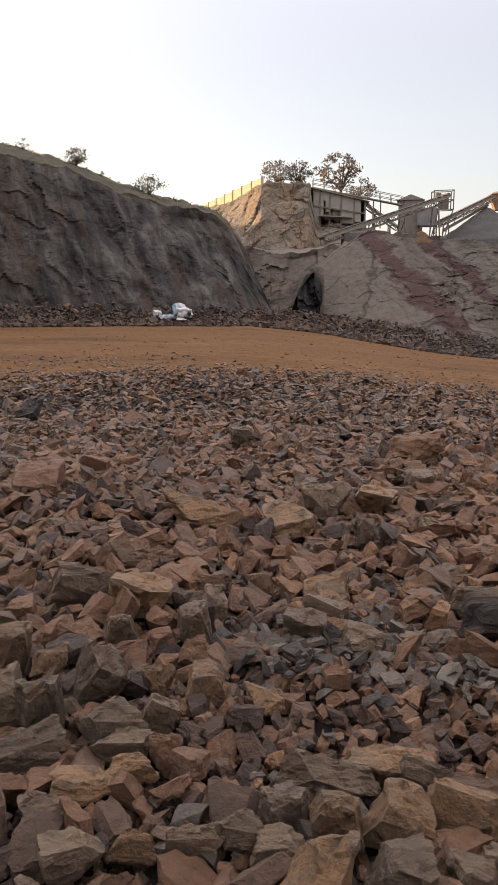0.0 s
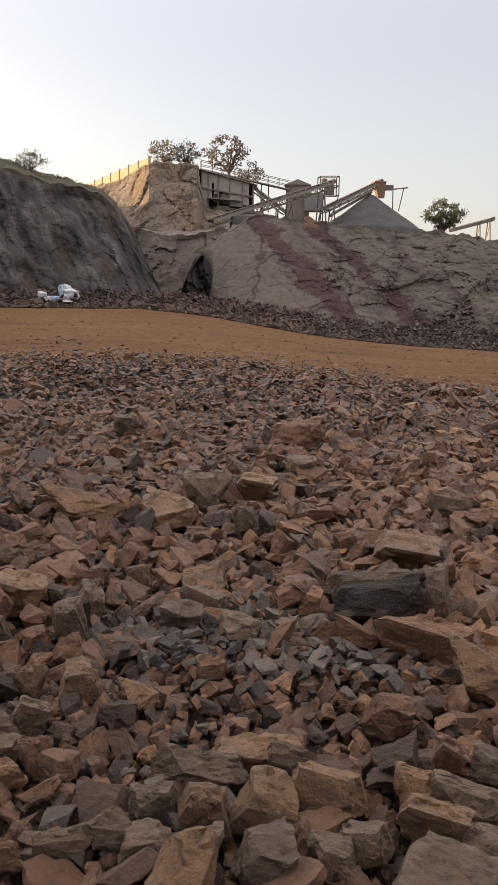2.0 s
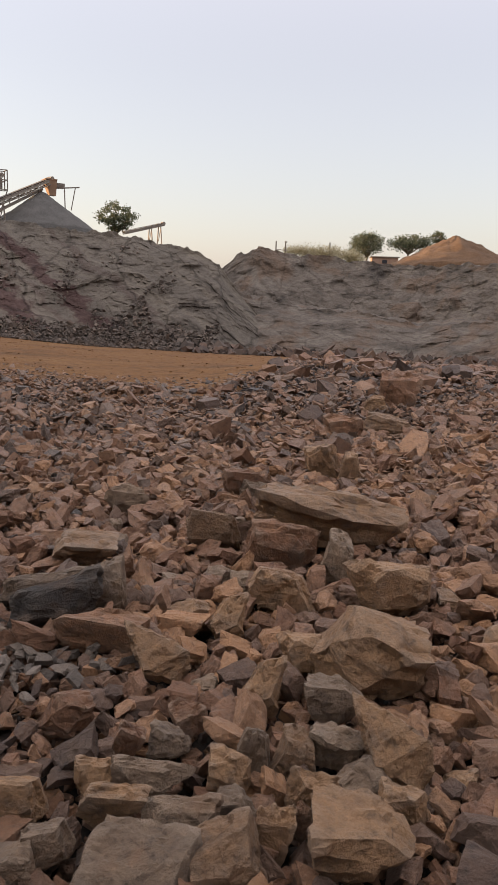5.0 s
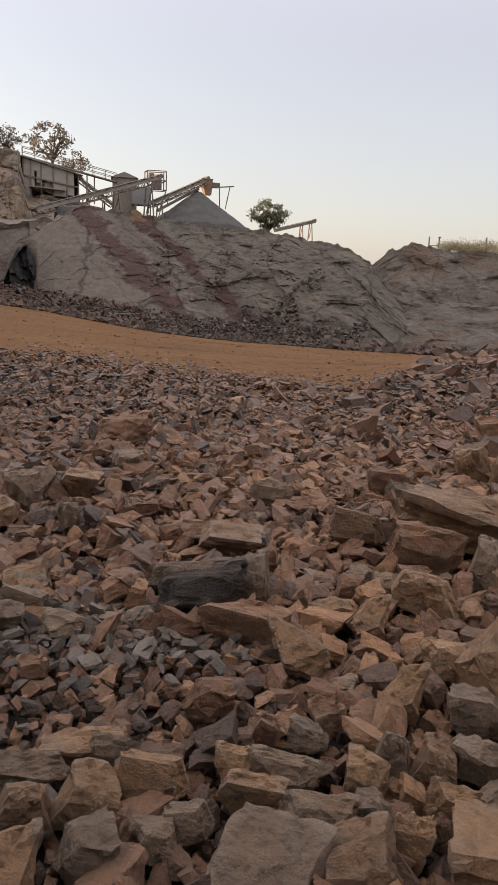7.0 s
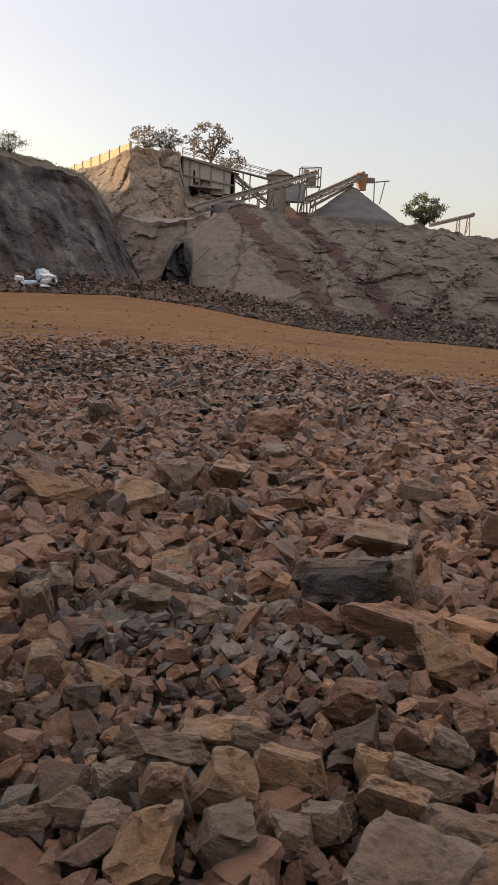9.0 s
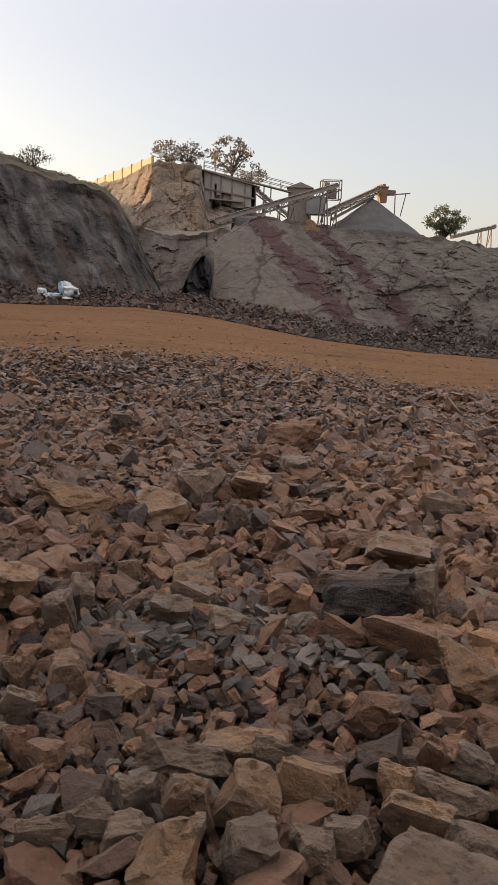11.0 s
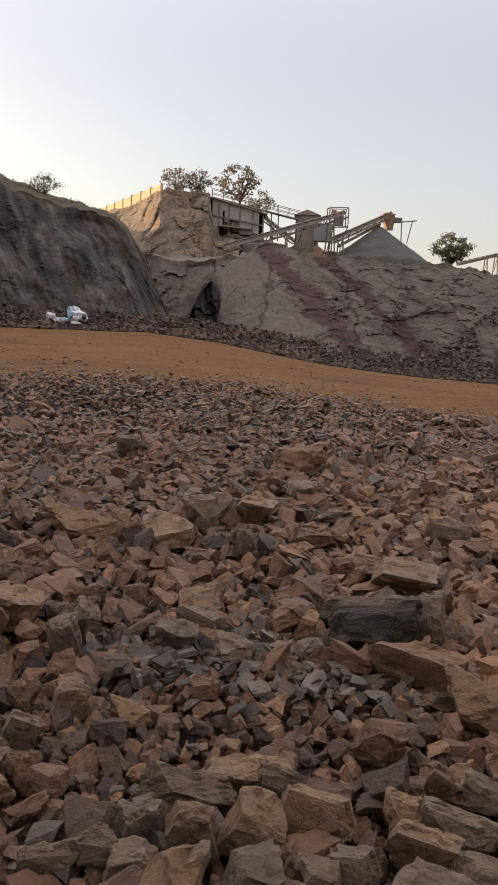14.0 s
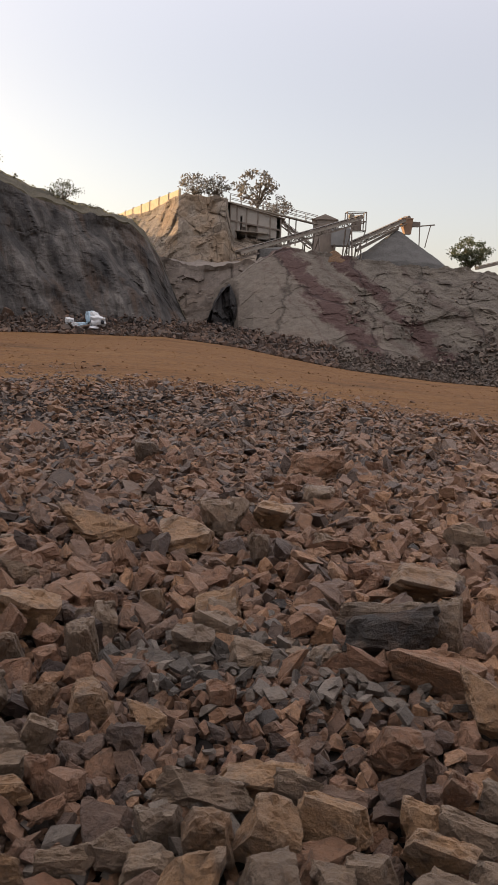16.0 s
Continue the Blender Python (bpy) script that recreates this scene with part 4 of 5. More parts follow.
rock(95, GREY, GREY_L, 1.27, 2.21, 0.17, 0.12, 0.15, -20, 11, -2, -0.13)
rock(96, RED, RED_L, 1.39, 2.28, 0.15, 0.11, 0.17, -22, 10, -4, -0.12)
rock(97, TAN, TAN_L, 0.97, 2.12, 0.17, 0.11, 0.15, -21, 3, 6, -0.13)
rock(98, RED, RED_L, 1.12, 2.22, 0.12, 0.09, 0.20, -21, 11, 5, -0.10)
rock(99, GREY, GREY_L, -0.24, 3.89, 0.23, 0.08, 0.18, 8, 9, 1, -0.11)
rock(100, GREY, GREY_L, -0.26, 3.43, 0.16, 0.12, 0.24, -0, 8, -9, -0.08)
rock(101, TAN, TAN_L, 0.43, 4.11, 0.27, 0.14, 0.15, -10, 21, -8, -0.14)
rock(102, GREY, GREY_L, 0.39, 3.75, 0.25, 0.15, 0.19, -11, 3, 7, -0.10)
rock(103, TAN, "flat brown-grey slab lying in the rubble", -0.34, 5.43, 0.65, 0.23, 0.28, -0, 10, 6, -0.07)
rock(104, GREY, GREY_L, 0.27, 3.53, 0.22, 0.16, 0.19, -9, 10, 3, -0.11)
rock(105, GREY, GREY_L, 0.55, 3.44, 0.22, 0.18, 0.14, -2, 23, 1, -0.14)
rock(106, RED, "dark brown stone lying at the edge of the ochre earth", -0.14, 18.29, 0.37, 0.15, 0.23, 6, 2, 5, -0.06)


def packed(count, low, high, r0, r1, b0, b1, overlap, keep=None):
    """Places for stones that hardly overlap one another, the largest first."""
    sizes = np.sort(low * (high / low) ** (rng.random(count) ** 2.0))[::-1]
    r, b = np.sqrt(rng.uniform(r0 * r0, r1 * r1, (count, 8))), np.radians(rng.uniform(b0, b1, (count, 8)))
    xs, ys = r * np.sin(b), r * np.cos(b)
    held = np.array(TAKEN + [(0, 0, 0)] * count)
    n = len(TAKEN)
    got = []
    for k, s in enumerate(sizes):
        for x, y in zip(xs[k], ys[k]):
            if keep and not keep(x, y, s):
                continue
            room = (held[:n, 0] - x) ** 2 + (held[:n, 1] - y) ** 2
            if n and (room < (overlap * (held[:n, 2] + s / 2)) ** 2).any():
                continue
            held[n] = (x, y, s / 2)
            n += 1
            got.append((x, y, s))
            break
    TAKEN[:] = [tuple(q) for q in held[:n]]
    return np.array(got)


def laid(got, low, high):
    """Stones set on the ground, some propped up on others."""
    z = np.array([ground_height(x, y) for x, y, _ in got])
    return np.stack([got[:, 0], got[:, 1], z + got[:, 2] * rng.uniform(low, high, len(got))], 1)


def coarse(x, y, s):
    """Fine gravel lies in one trough; larger stones keep out of it."""
    trough = math.hypot((x - 0.62) / 0.75, (y - 2.85) / 0.5)
    return s < 0.06 or trough > 1.0 + 0.4 * noise.noise((x * 2, y * 2, 1.0))


for x, y, s in packed(170, 0.12, 0.24, 1.5, 9.5, -27, 58, 0.85, coarse):
    east = x > 0.45 * y
    mat, lab = [(TAN, TAN_L), (GREY, GREY_L), (RED, RED_L), (DARK, "dark grey angular rock lying in the rubble")][int(rng.choice(4, p=[0.55, 0.2, 0.2, 0.05] if east else [0.22, 0.5, 0.16, 0.12]))]
    rock(int(rng.integers(24)), mat, lab, float(x), float(y), float(s), float(s * rng.uniform(0.65, 1)), float(s * rng.uniform(0.4, 0.8)), float(rng.uniform(0, 360)), float(rng.normal(0, 12)), float(rng.normal(0, 12)), 0.1, "rocks strewn over the rubble")
got = packed(6500, 0.058, 0.155, 1.2, 9.5, -28, 60, 0.72, coarse)
heap("middle_rubble", "fist-sized angular grey and brown broken stones", MEDIUM, laid(got, 0.25, 0.85), got[:, 2] * 1.1, RUBBLE, 0.55)
got = packed(7500, 0.038, 0.08, 1.0, 8.0, -30, 61, 0.62)
heap("small_rubble", "small angular brown-grey broken stones", SMALL, laid(got, -0.5, 0.5), got[:, 2] * 1.15, RUBBLE, 0.6)
spread = np.concatenate([np.stack([cx + wide * rng.normal(0, 0.6, n), cy + wide * rng.normal(0, 0.6, n)], 1) for cx, cy, wide, n in ((0.42, 3.5, 0.42, 210), (1.02, 3.1, 0.28, 70), (0.2, 2.2, 0.3, 50))])
p = np.array([(x, y, ground_height(x, y) + 0.02 + 0.06 * rng.random()) for x, y in spread])
heap("grey_flakes", "splintered dull grey flaky stones strewn in patches", FLAKES, p, skewed(len(p), 0.03, 0.058, 0.12, 0.4), SLATE, 0.6)
p = scatter(14000, 0.9, 6.5, -32, 62, 0.02)
p[:, 2] -= 0.045
heap("chippings", "small sharp brown-grey stone chippings", SMALL, p, skewed(len(p), 0.012, 0.028, 0.05), RUBBLE)
p = scatter(32000, 6, 12, -30, 60, 0.12, in_rubble)
heap("far_rubble", "field of flat angular grey-brown rubble", FLAKES, p, skewed(len(p), 0.026, 0.056, 0.2, 0.5), FLAKY, 0.45)
p = scatter(46000, 12, 31, -30, 60, 0.09, in_rubble)
heap("far_rubble", "field of flat angular grey-brown rubble", FLAKES, p, skewed(len(p), 0.035, 0.066, 0.2, 0.45), FLAKY, 0.36)
p = scatter(240, 7, 14, -30, 60, 0.08, in_rubble)
heap("larger_far_rubble", "larger angular blocks lying in the rubble field", BLOCKS, p, skewed(len(p), 0.12, 0.17, 0.32), FLAKY, 0.4)
p = scatter(420, 7, 22, 29, 60, 0.1, in_rubble)
heap("mound_blocks", "tan angular blocks piled on the rubble mound", BLOCKS, p, skewed(len(p), 0.14, 0.23, 0.42), RUBBLE, 0.45)
p = scatter(150, 14, 30, -30, 60, 0.04, in_rubble)
heap("larger_far_rubble", "larger angular blocks lying in the rubble field", BLOCKS, p, skewed(len(p), 0.13, 0.18, 0.32), FLAKY, 0.4)

p = scatter(6000, 0.5, 7, 60, 330, 0.06)
heap("rubble_behind", "angular brown-grey broken stones round the standing point", FLAKES, p, skewed(len(p), 0.05, 0.11, 0.26), RUBBLE)
p = scatter(6000, 7, 19, 60, 330, 0.05)
heap("rubble_behind", "angular brown-grey broken stones round the standing point", FLAKES, p, skewed(len(p), 0.08, 0.17, 0.4), RUBBLE)
p = scatter(500, 0.25, 0.95, -30, 60, 0.05)
heap("rubble_underfoot", "angular broken stones underfoot", FLAKES, p, skewed(len(p), 0.04, 0.08, 0.14), RUBBLE)


def thinning(x, y, r, b):
    past = r - rubble_edge(b)
    reach = 9.0 if b < -4 else 5.0 if b < 8 else 8.0
    return 0 < past < reach and rng.random() < (1 - past / reach) ** 1.4 * (0.6 + noise.noise((x * 0.4, y * 0.4, 5.0)))


p = scatter(36000, 12.5, 31, -30, 60, 0.0, thinning)
p[:, 2] -= 0.05
heap("scattered_stones", "small stones strewn on the ochre earth", FLAKES, p, skewed(len(p), 0.03, 0.06, 0.16), FLAKY, 0.3)


p = scatter(2600, 19, 60, -30, 34, 0.0, lambda x, y, r, b: r > rubble_edge(b) and noise.noise((x * 0.25, y * 0.6, 8.0)) > -0.1)
p[:, 2] -= 0.045
heap("scattered_pebbles", "sparse pebbles and clods on the ochre earth", FLAKES, p, skewed(len(p), 0.025, 0.045, 0.12), OCHRE, 0.2)


def foot_reach(b):
    return table(b, [(-40, 52), (-18, 63), (0, 69), (4, 70), (6, 66.5), (10, 64), (15, 62), (20, 61.5), (27, 61), (35, 63), (60, 54)])


def berm(name, label, count, b0, b1, near, high, low, mid, top, mat):
    pts = []
    for _ in range(count):
        b = rng.uniform(b0, b1)
        u = rng.random()
        r = foot_reach(b) - near * (1 - u) + 0.6
        z = ground_height(r * math.sin(radians(b)), r * math.cos(radians(b))) + high * u * rng.random()
        pts.append((r * math.sin(radians(b)), r * math.cos(radians(b)), z))
    return heap(name, label, SMALL, np.array(pts), skewed(count, low, mid, top), mat, 0.6)


berm("foot_rubble", "row of brown broken rocks along the foot of the dark face", 9000, -30, 6, 6.0, 1.7, 0.08, 0.17, 0.75, TALUS)
berm("foot_rubble", "heap of reddish-brown blocks under the pale slabs", 6000, 2, 13, 6.0, 1.8, 0.08, 0.17, 0.65, TALUS)
berm("talus", "dark grey talus of small stones under the sloping face", 9000, 10, 29, 2.8, 1.7, 0.06, 0.125, 0.45, GRIT)
berm("foot_rubble", "scattered brown blocks at the eastern foot", 700, 27, 58, 5.0, 0.6, 0.15, 0.4, 1.0, TALUS)

# loose blocks lying on the sloping face
pts = []
for _ in range(2600):
    b, u = rng.uniform(13.5, 29.5), rng.random() ** 1.4 * 0.9
    keep = noise.noise((b * 0.45, u * 3.0, 4.0)) + 0.2 - 0.5 * u
    if keep < 0.1:
        continue
    crest = spot(b, table(b, [(12, 5.35), (15, 5.0), (19, 4.65), (23, 4.45), (25.3, 4.0), (27.8, 3.5), (29.4, 2.6), (30.6, 1.2)]), table(b, [(12, 77), (23, 76), (29.4, 74)]))
    r = foot_reach(b) + (math.hypot(crest.x, crest.y) - foot_reach(b)) * u ** 1.15
    pts.append((r * math.sin(radians(b)), r * math.cos(radians(b)), -2.9 + (crest.z + 2.9) * u))
heap("slope_debris", "grey loose blocks lying on the sloping quarry face", BLOCKS, np.array(pts), skewed(len(pts), 0.1, 0.19, 0.5), GRIT, 0.6)

# ---- plants ----
def leaf_cloud(centres, radius, per, size, g):
    """Small folded leaf blades round clump centres."""
    n = len(centres) * per
    c = np.repeat(np.asarray(centres), per, 0) + g.normal(0, radius, (n, 3)) * (1, 1, 0.75)
    a, b = g.normal(size=(n, 3)), g.normal(size=(n, 3))
    a /= np.linalg.norm(a, axis=1)[:, None]
    b -= a * (a * b).sum(1)[:, None]
    b /= np.linalg.norm(b, axis=1)[:, None]
    s = size * g.uniform(0.6, 1.3, (n, 1))
    v = np.stack([c - a * s, c + b * s * 0.45, c + a * s, c - b * s * 0.45], 1).reshape(-1, 3)
    return v, np.arange(n * 4).reshape(n, 4)


def tree(name, label, base, height, width, clumps, per, leaf, mat, seed, bare=0.35, flat=1.0, clump=0.09, category="tree"):
    """A tapered trunk with limbs and a loose crown of leaf clumps."""
    g = np.random.default_rng(seed)
    base = Vector(base)
    top = empty(name, base)
    tagged(top, label, category)
    centres = []
    for _ in range(clumps):
        v = g.normal(size=3)
        v /= np.linalg.norm(v)
        v *= g.uniform(0.45, 1.0) ** 0.6
        lump = 1 + 0.5 * noise.noise(Vector(v) * 1.7 + Vector((seed, 0, 0)))
        z = bare + (1 - bare) * (0.5 + 0.5 * v[2] * flat)
        centres.append((v[0] * width / 2 * lump, v[1] * width / 2 * lump, height * min(z, 1.0)))
    bm = bmesh.new()
    fork = Vector((0.05 * width * g.normal(), 0, height * bare * 0.8))
    def limb(a, b, r0, r1):
        d = (b - a).normalized()
        s = d.orthogonal().normalized()
        t = d.cross(s)
        ring = [[bm.verts.new(p + (s * math.cos(k * math.pi / 3) + t * math.sin(k * math.pi / 3)) * r) for k in range(6)] for p, r in ((a, r0), (b, r1))]
        for k in range(6):
            bm.faces.new((ring[0][k], ring[0][(k + 1) % 6], ring[1][(k + 1) % 6], ring[1][k]))
    r = 0.035 * height
    limb(Vector((0, 0, -0.4)), fork, r, r * 0.75)
    for k in range(0, clumps, max(1, clumps // 14)):
        tip = Vector(centres[k])
        knee = fork.lerp(tip, 0.5) + Vector((g.normal(0, 0.05) * width, g.normal(0, 0.05) * width, 0.05 * height))
        limb(fork, knee, r * 0.5, r * 0.3)
        limb(knee, tip, r * 0.3, r * 0.1)
    part("trunk", bm, BARK, top)
    v, f = leaf_cloud(centres, clump * width, per, leaf, g)
    crown = mesh_ob("crown", v, f, mat)
    crown.parent = top
    return top


tree("bush", "small sparse bush on the grassy brink", spot(-15.8, 10.85, 75), 1.0, 1.3, 14, 16, 0.07, LEAF_DARK, 1, 0.1, category="bush")
tree("bush", "dark bush on the grassy brink", spot(-12.2, 9.95, 75), 1.75, 2.0, 40, 26, 0.09, LEAF_DARK, 2, 0.1, category="bush")
tree("bush", "tiny bush on the grassy brink", spot(-10.5, 9.3, 76), 0.6, 0.7, 10, 16, 0.06, LEAF_DARK, 3, 0.1, category="bush")
tree("bush", "broad dark bush on the grassy brink", spot(-7.25, 8.2, 77), 1.8, 2.5, 46, 26, 0.09, LEAF_DARK, 4, 0.08, category="bush")
tree("bush", "low bush on the grassy brink", spot(-5.2, 7.75, 78), 0.6, 1.2, 12, 18, 0.06, LEAF_DARK, 5, 0.1, category="bush")
tree("bush", "dust-covered broad bush behind the plastered wall", spot(2.0, 8.9, 97), 3.0, 3.4, 44, 18, 0.17, LEAF_DUSTY, 6, 0.15, category="bush")
tree("bush", "dust-covered broad bush on the bluff", spot(3.6, 8.9, 97), 2.9, 2.8, 38, 18, 0.17, LEAF_DUSTY, 7, 0.15, category="bush")
tree("tree", "tall sparse dusty tree behind the crusher house", spot(6.4, 7.2, 104), 7.3, 5.4, 62, 13, 0.25, LEAF_DUSTY, 8, 0.42, 1.0, 0.045)
tree("tree", "lower dusty tree behind the crusher house", spot(8.0, 7.0, 105), 4.4, 4.0, 50, 16, 0.17, LEAF_DUSTY, 9, 0.3, 1.0, 0.06)
tree("tree", "round green tree on the brink of the grey face", spot(21.85, 4.3, 108), 4.6, 5.0, 80, 44, 0.16, LEAF_GREEN, 10, 0.14, 1.0, 0.055)
tree("tree", "round grey-green tree beside the orange hut", spot(39.95, 2.75, 116), 4.9, 4.7, 110, 34, 0.16, LEAF_GREEN, 11, 0.35, 1.0, 0.075)
tree("tree", "flat-crowned thorn tree behind the orange mound", spot(43.0, 2.7, 118), 4.9, 6.6, 110, 32, 0.16, LEAF_GREEN, 12, 0.55, 0.8, 0.06)
tree("tree", "small tree behind the orange mound", spot(45.0, 4.0, 120), 2.7, 2.2, 40, 30, 0.14, LEAF_GREEN, 13, 0.4)
for k, (b, e, h, w) in enumerate([(34.9, 3.55, 0.7, 2.2), (36.0, 3.5, 0.9, 2.6), (37.2, 3.45, 0.95, 2.4), (38.3, 3.35, 0.9, 2.6), (39.2, 3.1, 0.7, 1.8)]):
    tree("bush", "straw-coloured scrub along the brink", spot(b, e, 97), h + 0.25, w * 1.3, 60, 30, 0.09, LEAF_DRY, 20 + k, 0.0, 0.9, 0.12, "bush")

g = np.random.default_rng(5)
tufts = []
for _ in range(900):
    b = g.uniform(-20, -2.0)
    e = table(b, [(-20, 11.6), (-17.5, 11.35), (-12.8, 10.25), (-9.7, 9.1), (-7, 8.25), (-4.5, 7.7), (-2.4, 7.2)])
    tufts.append(spot(b, e - g.uniform(0, 0.5), table(b, [(-20, 75), (-12, 76), (-2, 79)]))[:])
v, f = leaf_cloud(tufts, 0.14, 6, 0.12, g)
tagged(mesh_ob("dry_grass", v, f, LEAF_DRY), "dry straw grass along the cliff top", "grass", kind="stuff")


# ---- the crushing plant ----
def conveyor(label, low, high, width, depth, feet, floor, belt_w=None):
    low, high = Vector(low), Vector(high)
    top = tagged(empty("conveyor", low), label, "conveyor")
    o = low
    run = (high - low)
    d = run.normalized()
    side = d.cross(Vector((0, 0, 1))).normalized()
    up = side.cross(d).normalized()
    a, b = Vector((0, 0, 0)), run
    n = max(4, round(run.length / 1.1))
    for s in (-1, 1):
        off = side * (s * width / 2)
        part("chord", bars([(a + off, b + off)], 0.12), STEEL, top)
        part("chord", bars([(a + off - up * depth, b + off - up * depth)], 0.12), STEEL, top)
        plate = bmesh.new()
        beam(plate, a + off * 1.06 - up * 0.12, b + off * 1.06 - up * 0.12, 0.03, min(0.36, depth * 0.55), up)
        part("side_plate", plate, HAZED_DUST_STEEL, top)
        zig = []
        for k in range(n):
            p, q = a + run * (k / n) + off, a + run * ((k + 1) / n) + off
            zig += [(p, p - up * depth), (p - up * depth, q) if k % 2 else (p, q - up * depth)]
        part("lattice", bars(zig, 0.07), STEEL, top)
    bm = bmesh.new()
    beam(bm, a + up * 0.16, b + up * 0.16, width * 0.8, 0.05, up)
    part("belt", bm, BELT, top, "dusty black rubber belt")
    for k in range(n + 1):
        p = a + run * (k / n) + up * 0.07
        part("roller", bars([(p - side * width * 0.45, p + side * width * 0.45)], 0.1), HAZED_DUST_STEEL, top)
    drum = bmesh.new()
    bmesh.ops.create_cone(drum, cap_ends=True, segments=16, radius1=0.28, radius2=0.28, depth=width)
    bmesh.ops.transform(drum, matrix=Matrix.Translation(b) @ side.to_track_quat("Z", "Y").to_matrix().to_4x4(), verts=drum.verts)
    part("head_drum", drum, STEEL, top)
    for fr in feet:
        p = a + run * fr - up * depth
        drop = (low.z + p.z) - floor
        for s in (-1, 1):
            q = p + side * (s * width / 2)
            part("leg", bars([(q, q + side * s * 0.12 * drop - Vector((0, 0, drop)))], 0.13), STEEL, top)
        part("brace", bars([(p + side * width / 2 - Vector((0, 0, drop * 0.1)), p - side * width / 2 - Vector((0, 0, drop * 0.8)))], 0.08), STEEL, top)
    return top


conveyor("long inclined dusty steel belt conveyor rising from the crusher", spot(5.3, 5.35, 86), spot(13.95, 8.0, 95), 1.1, 0.75, (0.3, 0.62, 0.9), 9.6)
conveyor("inclined dusty steel belt conveyor feeding the grey heap", spot(13.3, 6.15, 99), spot(17.35, 8.0, 104), 1.0, 0.55, (0.15,), 9.8)
conveyor("short dusty conveyor behind the crusher house", spot(10.7, 6.0, 98), spot(8.5, 7.55, 99), 0.8, 0.5, (0.2, 0.7), 10.0)
conveyor("distant light conveyor on two thin legs", spot(22.4, 4.7, 122), spot(25.2, 5.4, 126), 0.6, 0.3, (0.66, 0.9), 10.2)

# return strut under the second conveyor
prop = tagged(empty("stockpile_boom", spot(13.9, 5.7, 99)), "dark steel boom under the stockpile conveyor", "steel boom")
o = spot(13.9, 5.7, 99)
part("stringer", bars([(Vector(), spot(16.8, 7.3, 103.5) - o)], 0.28, 0.3), STEEL, prop)
part("strut", bars([(spot(15.2, 6.45, 101) - o, spot(15.2, 7.0, 101.5) - o)], 0.12), STEEL, prop)
part("strut", bars([(spot(14.6, 6.1, 100) - o, spot(14.6, 6.7, 100.5) - o)], 0.12), STEEL, prop)

# discharge cage at the head of the long conveyor
cage = tagged(empty("discharge_cage", spot(13.8, 7.1, 97)), "rusty steel cage round the conveyor head", "steel frame")
o = spot(13.8, 7.1, 97)
c0, c1, z0, z1 = spot(13.15, 7.7, 97) - o, spot(14.5, 7.7, 97) - o, 0.0, 2.2
dep = Vector((0, 1.3, 0))
for p in (c0, c1, c0 + dep, c1 + dep):
    part("post", bars([(Vector((p.x, p.y, z0)), Vector((p.x, p.y, z1)))], 0.11), STEEL, cage)
for z in (z0, 1.1, z1):
    for p, q in ((c0, c1), (c0 + dep, c1 + dep), (c0, c0 + dep), (c1, c1 + dep)):
        part("rail", bars([(Vector((p.x, p.y, z)), Vector((q.x, q.y, z)))], 0.09), STEEL, cage)
part("chute", block(((c0.x + c1.x) / 2 + 0.2, c0.y + 0.6, 0.75), (1.0, 0.8, 1.3), 15, 0.06), STEEL, cage, "dark steel discharge chute")
part("motor", block(((c0.x + c1.x) / 2 - 0.5, c0.y + 0.5, 1.75), (0.7, 0.5, 0.5), 15, 0.08), HAZED_DUST_STEEL, cage, "dusty drive motor")
part("brace", bars([(Vector((c1.x, c1.y, 0)), Vector((c1.x - 0.9, c1.y, -2.6)))], 0.11), STEEL, cage)
part("brace", bars([(Vector((c0.x, c0.y, 0)), Vector((c0.x + 0.2, c0.y, -2.8)))], 0.11), STEEL, cage)

# crusher house
house = tagged(empty("crusher_house", spot(6.4, 6.2, 94)), "dusty sheet-metal crusher house open to the front", "shed")
o = spot(6.4, 6.2, 94)
tl, tr, bl, br = spot(4.65, 8.75, 94) - o, spot(8.35, 7.75, 94) - o, spot(4.65, 6.3, 94) - o, spot(8.35, 6.2, 94) - o
back = Vector((0, 3.2, 0))
def sheet(pts, thick=0.06):
    bm = bmesh.new()
    f = bm.faces.new([bm.verts.new(p) for p in pts])
    r = bmesh.ops.extrude_face_region(bm, geom=[f])
    bmesh.ops.translate(bm, vec=f.normal * thick if f.normal.length else Vector((0, thick, 0)), verts=[e for e in r["geom"] if isinstance(e, bmesh.types.BMVert)])
    bmesh.ops.recalc_face_normals(bm, faces=bm.faces)
    return bm
part("roof", sheet([tl + Vector((-0.3, -0.4, 0.05)), tr + Vector((0.5, -0.4, 0.05)), tr + back + Vector((0.5, 0.2, -0.2)), tl + back + Vector((-0.3, 0.2, -0.2))], 0.08), HAZED_DUST_STEEL, house, "rusted roof sheet with a dark edge")
part("back_wall", sheet([tl + back, tr + back, br + back, bl + back]), SHEET, house)
part("side_wall", sheet([tl, tl + back, bl + back, bl]), SHEET, house)
part("side_wall", sheet([tr, tr + back, br + back, br]), SHEET, house)
cut = lambda u, w: tl.lerp(tr, u) + (bl.lerp(br, u) - tl.lerp(tr, u)) * w
for u0, u1, w0, w1 in [(0.0, 0.13, 0.0, 1.0), (0.14, 0.2, 0.0, 0.75), (0.2, 0.32, 0.0, 0.3), (0.24, 0.32, 0.3, 0.62), (0.33, 0.54, 0.0, 0.5), (0.55, 0.79, 0.0, 0.97), (0.8, 0.92, 0.0, 0.9)]:
    part("wall_panel", sheet([cut(u0, w0), cut(u1, w0), cut(u1, w1), cut(u0, w1)]), SHEET, house, "dust-covered sheet panel")
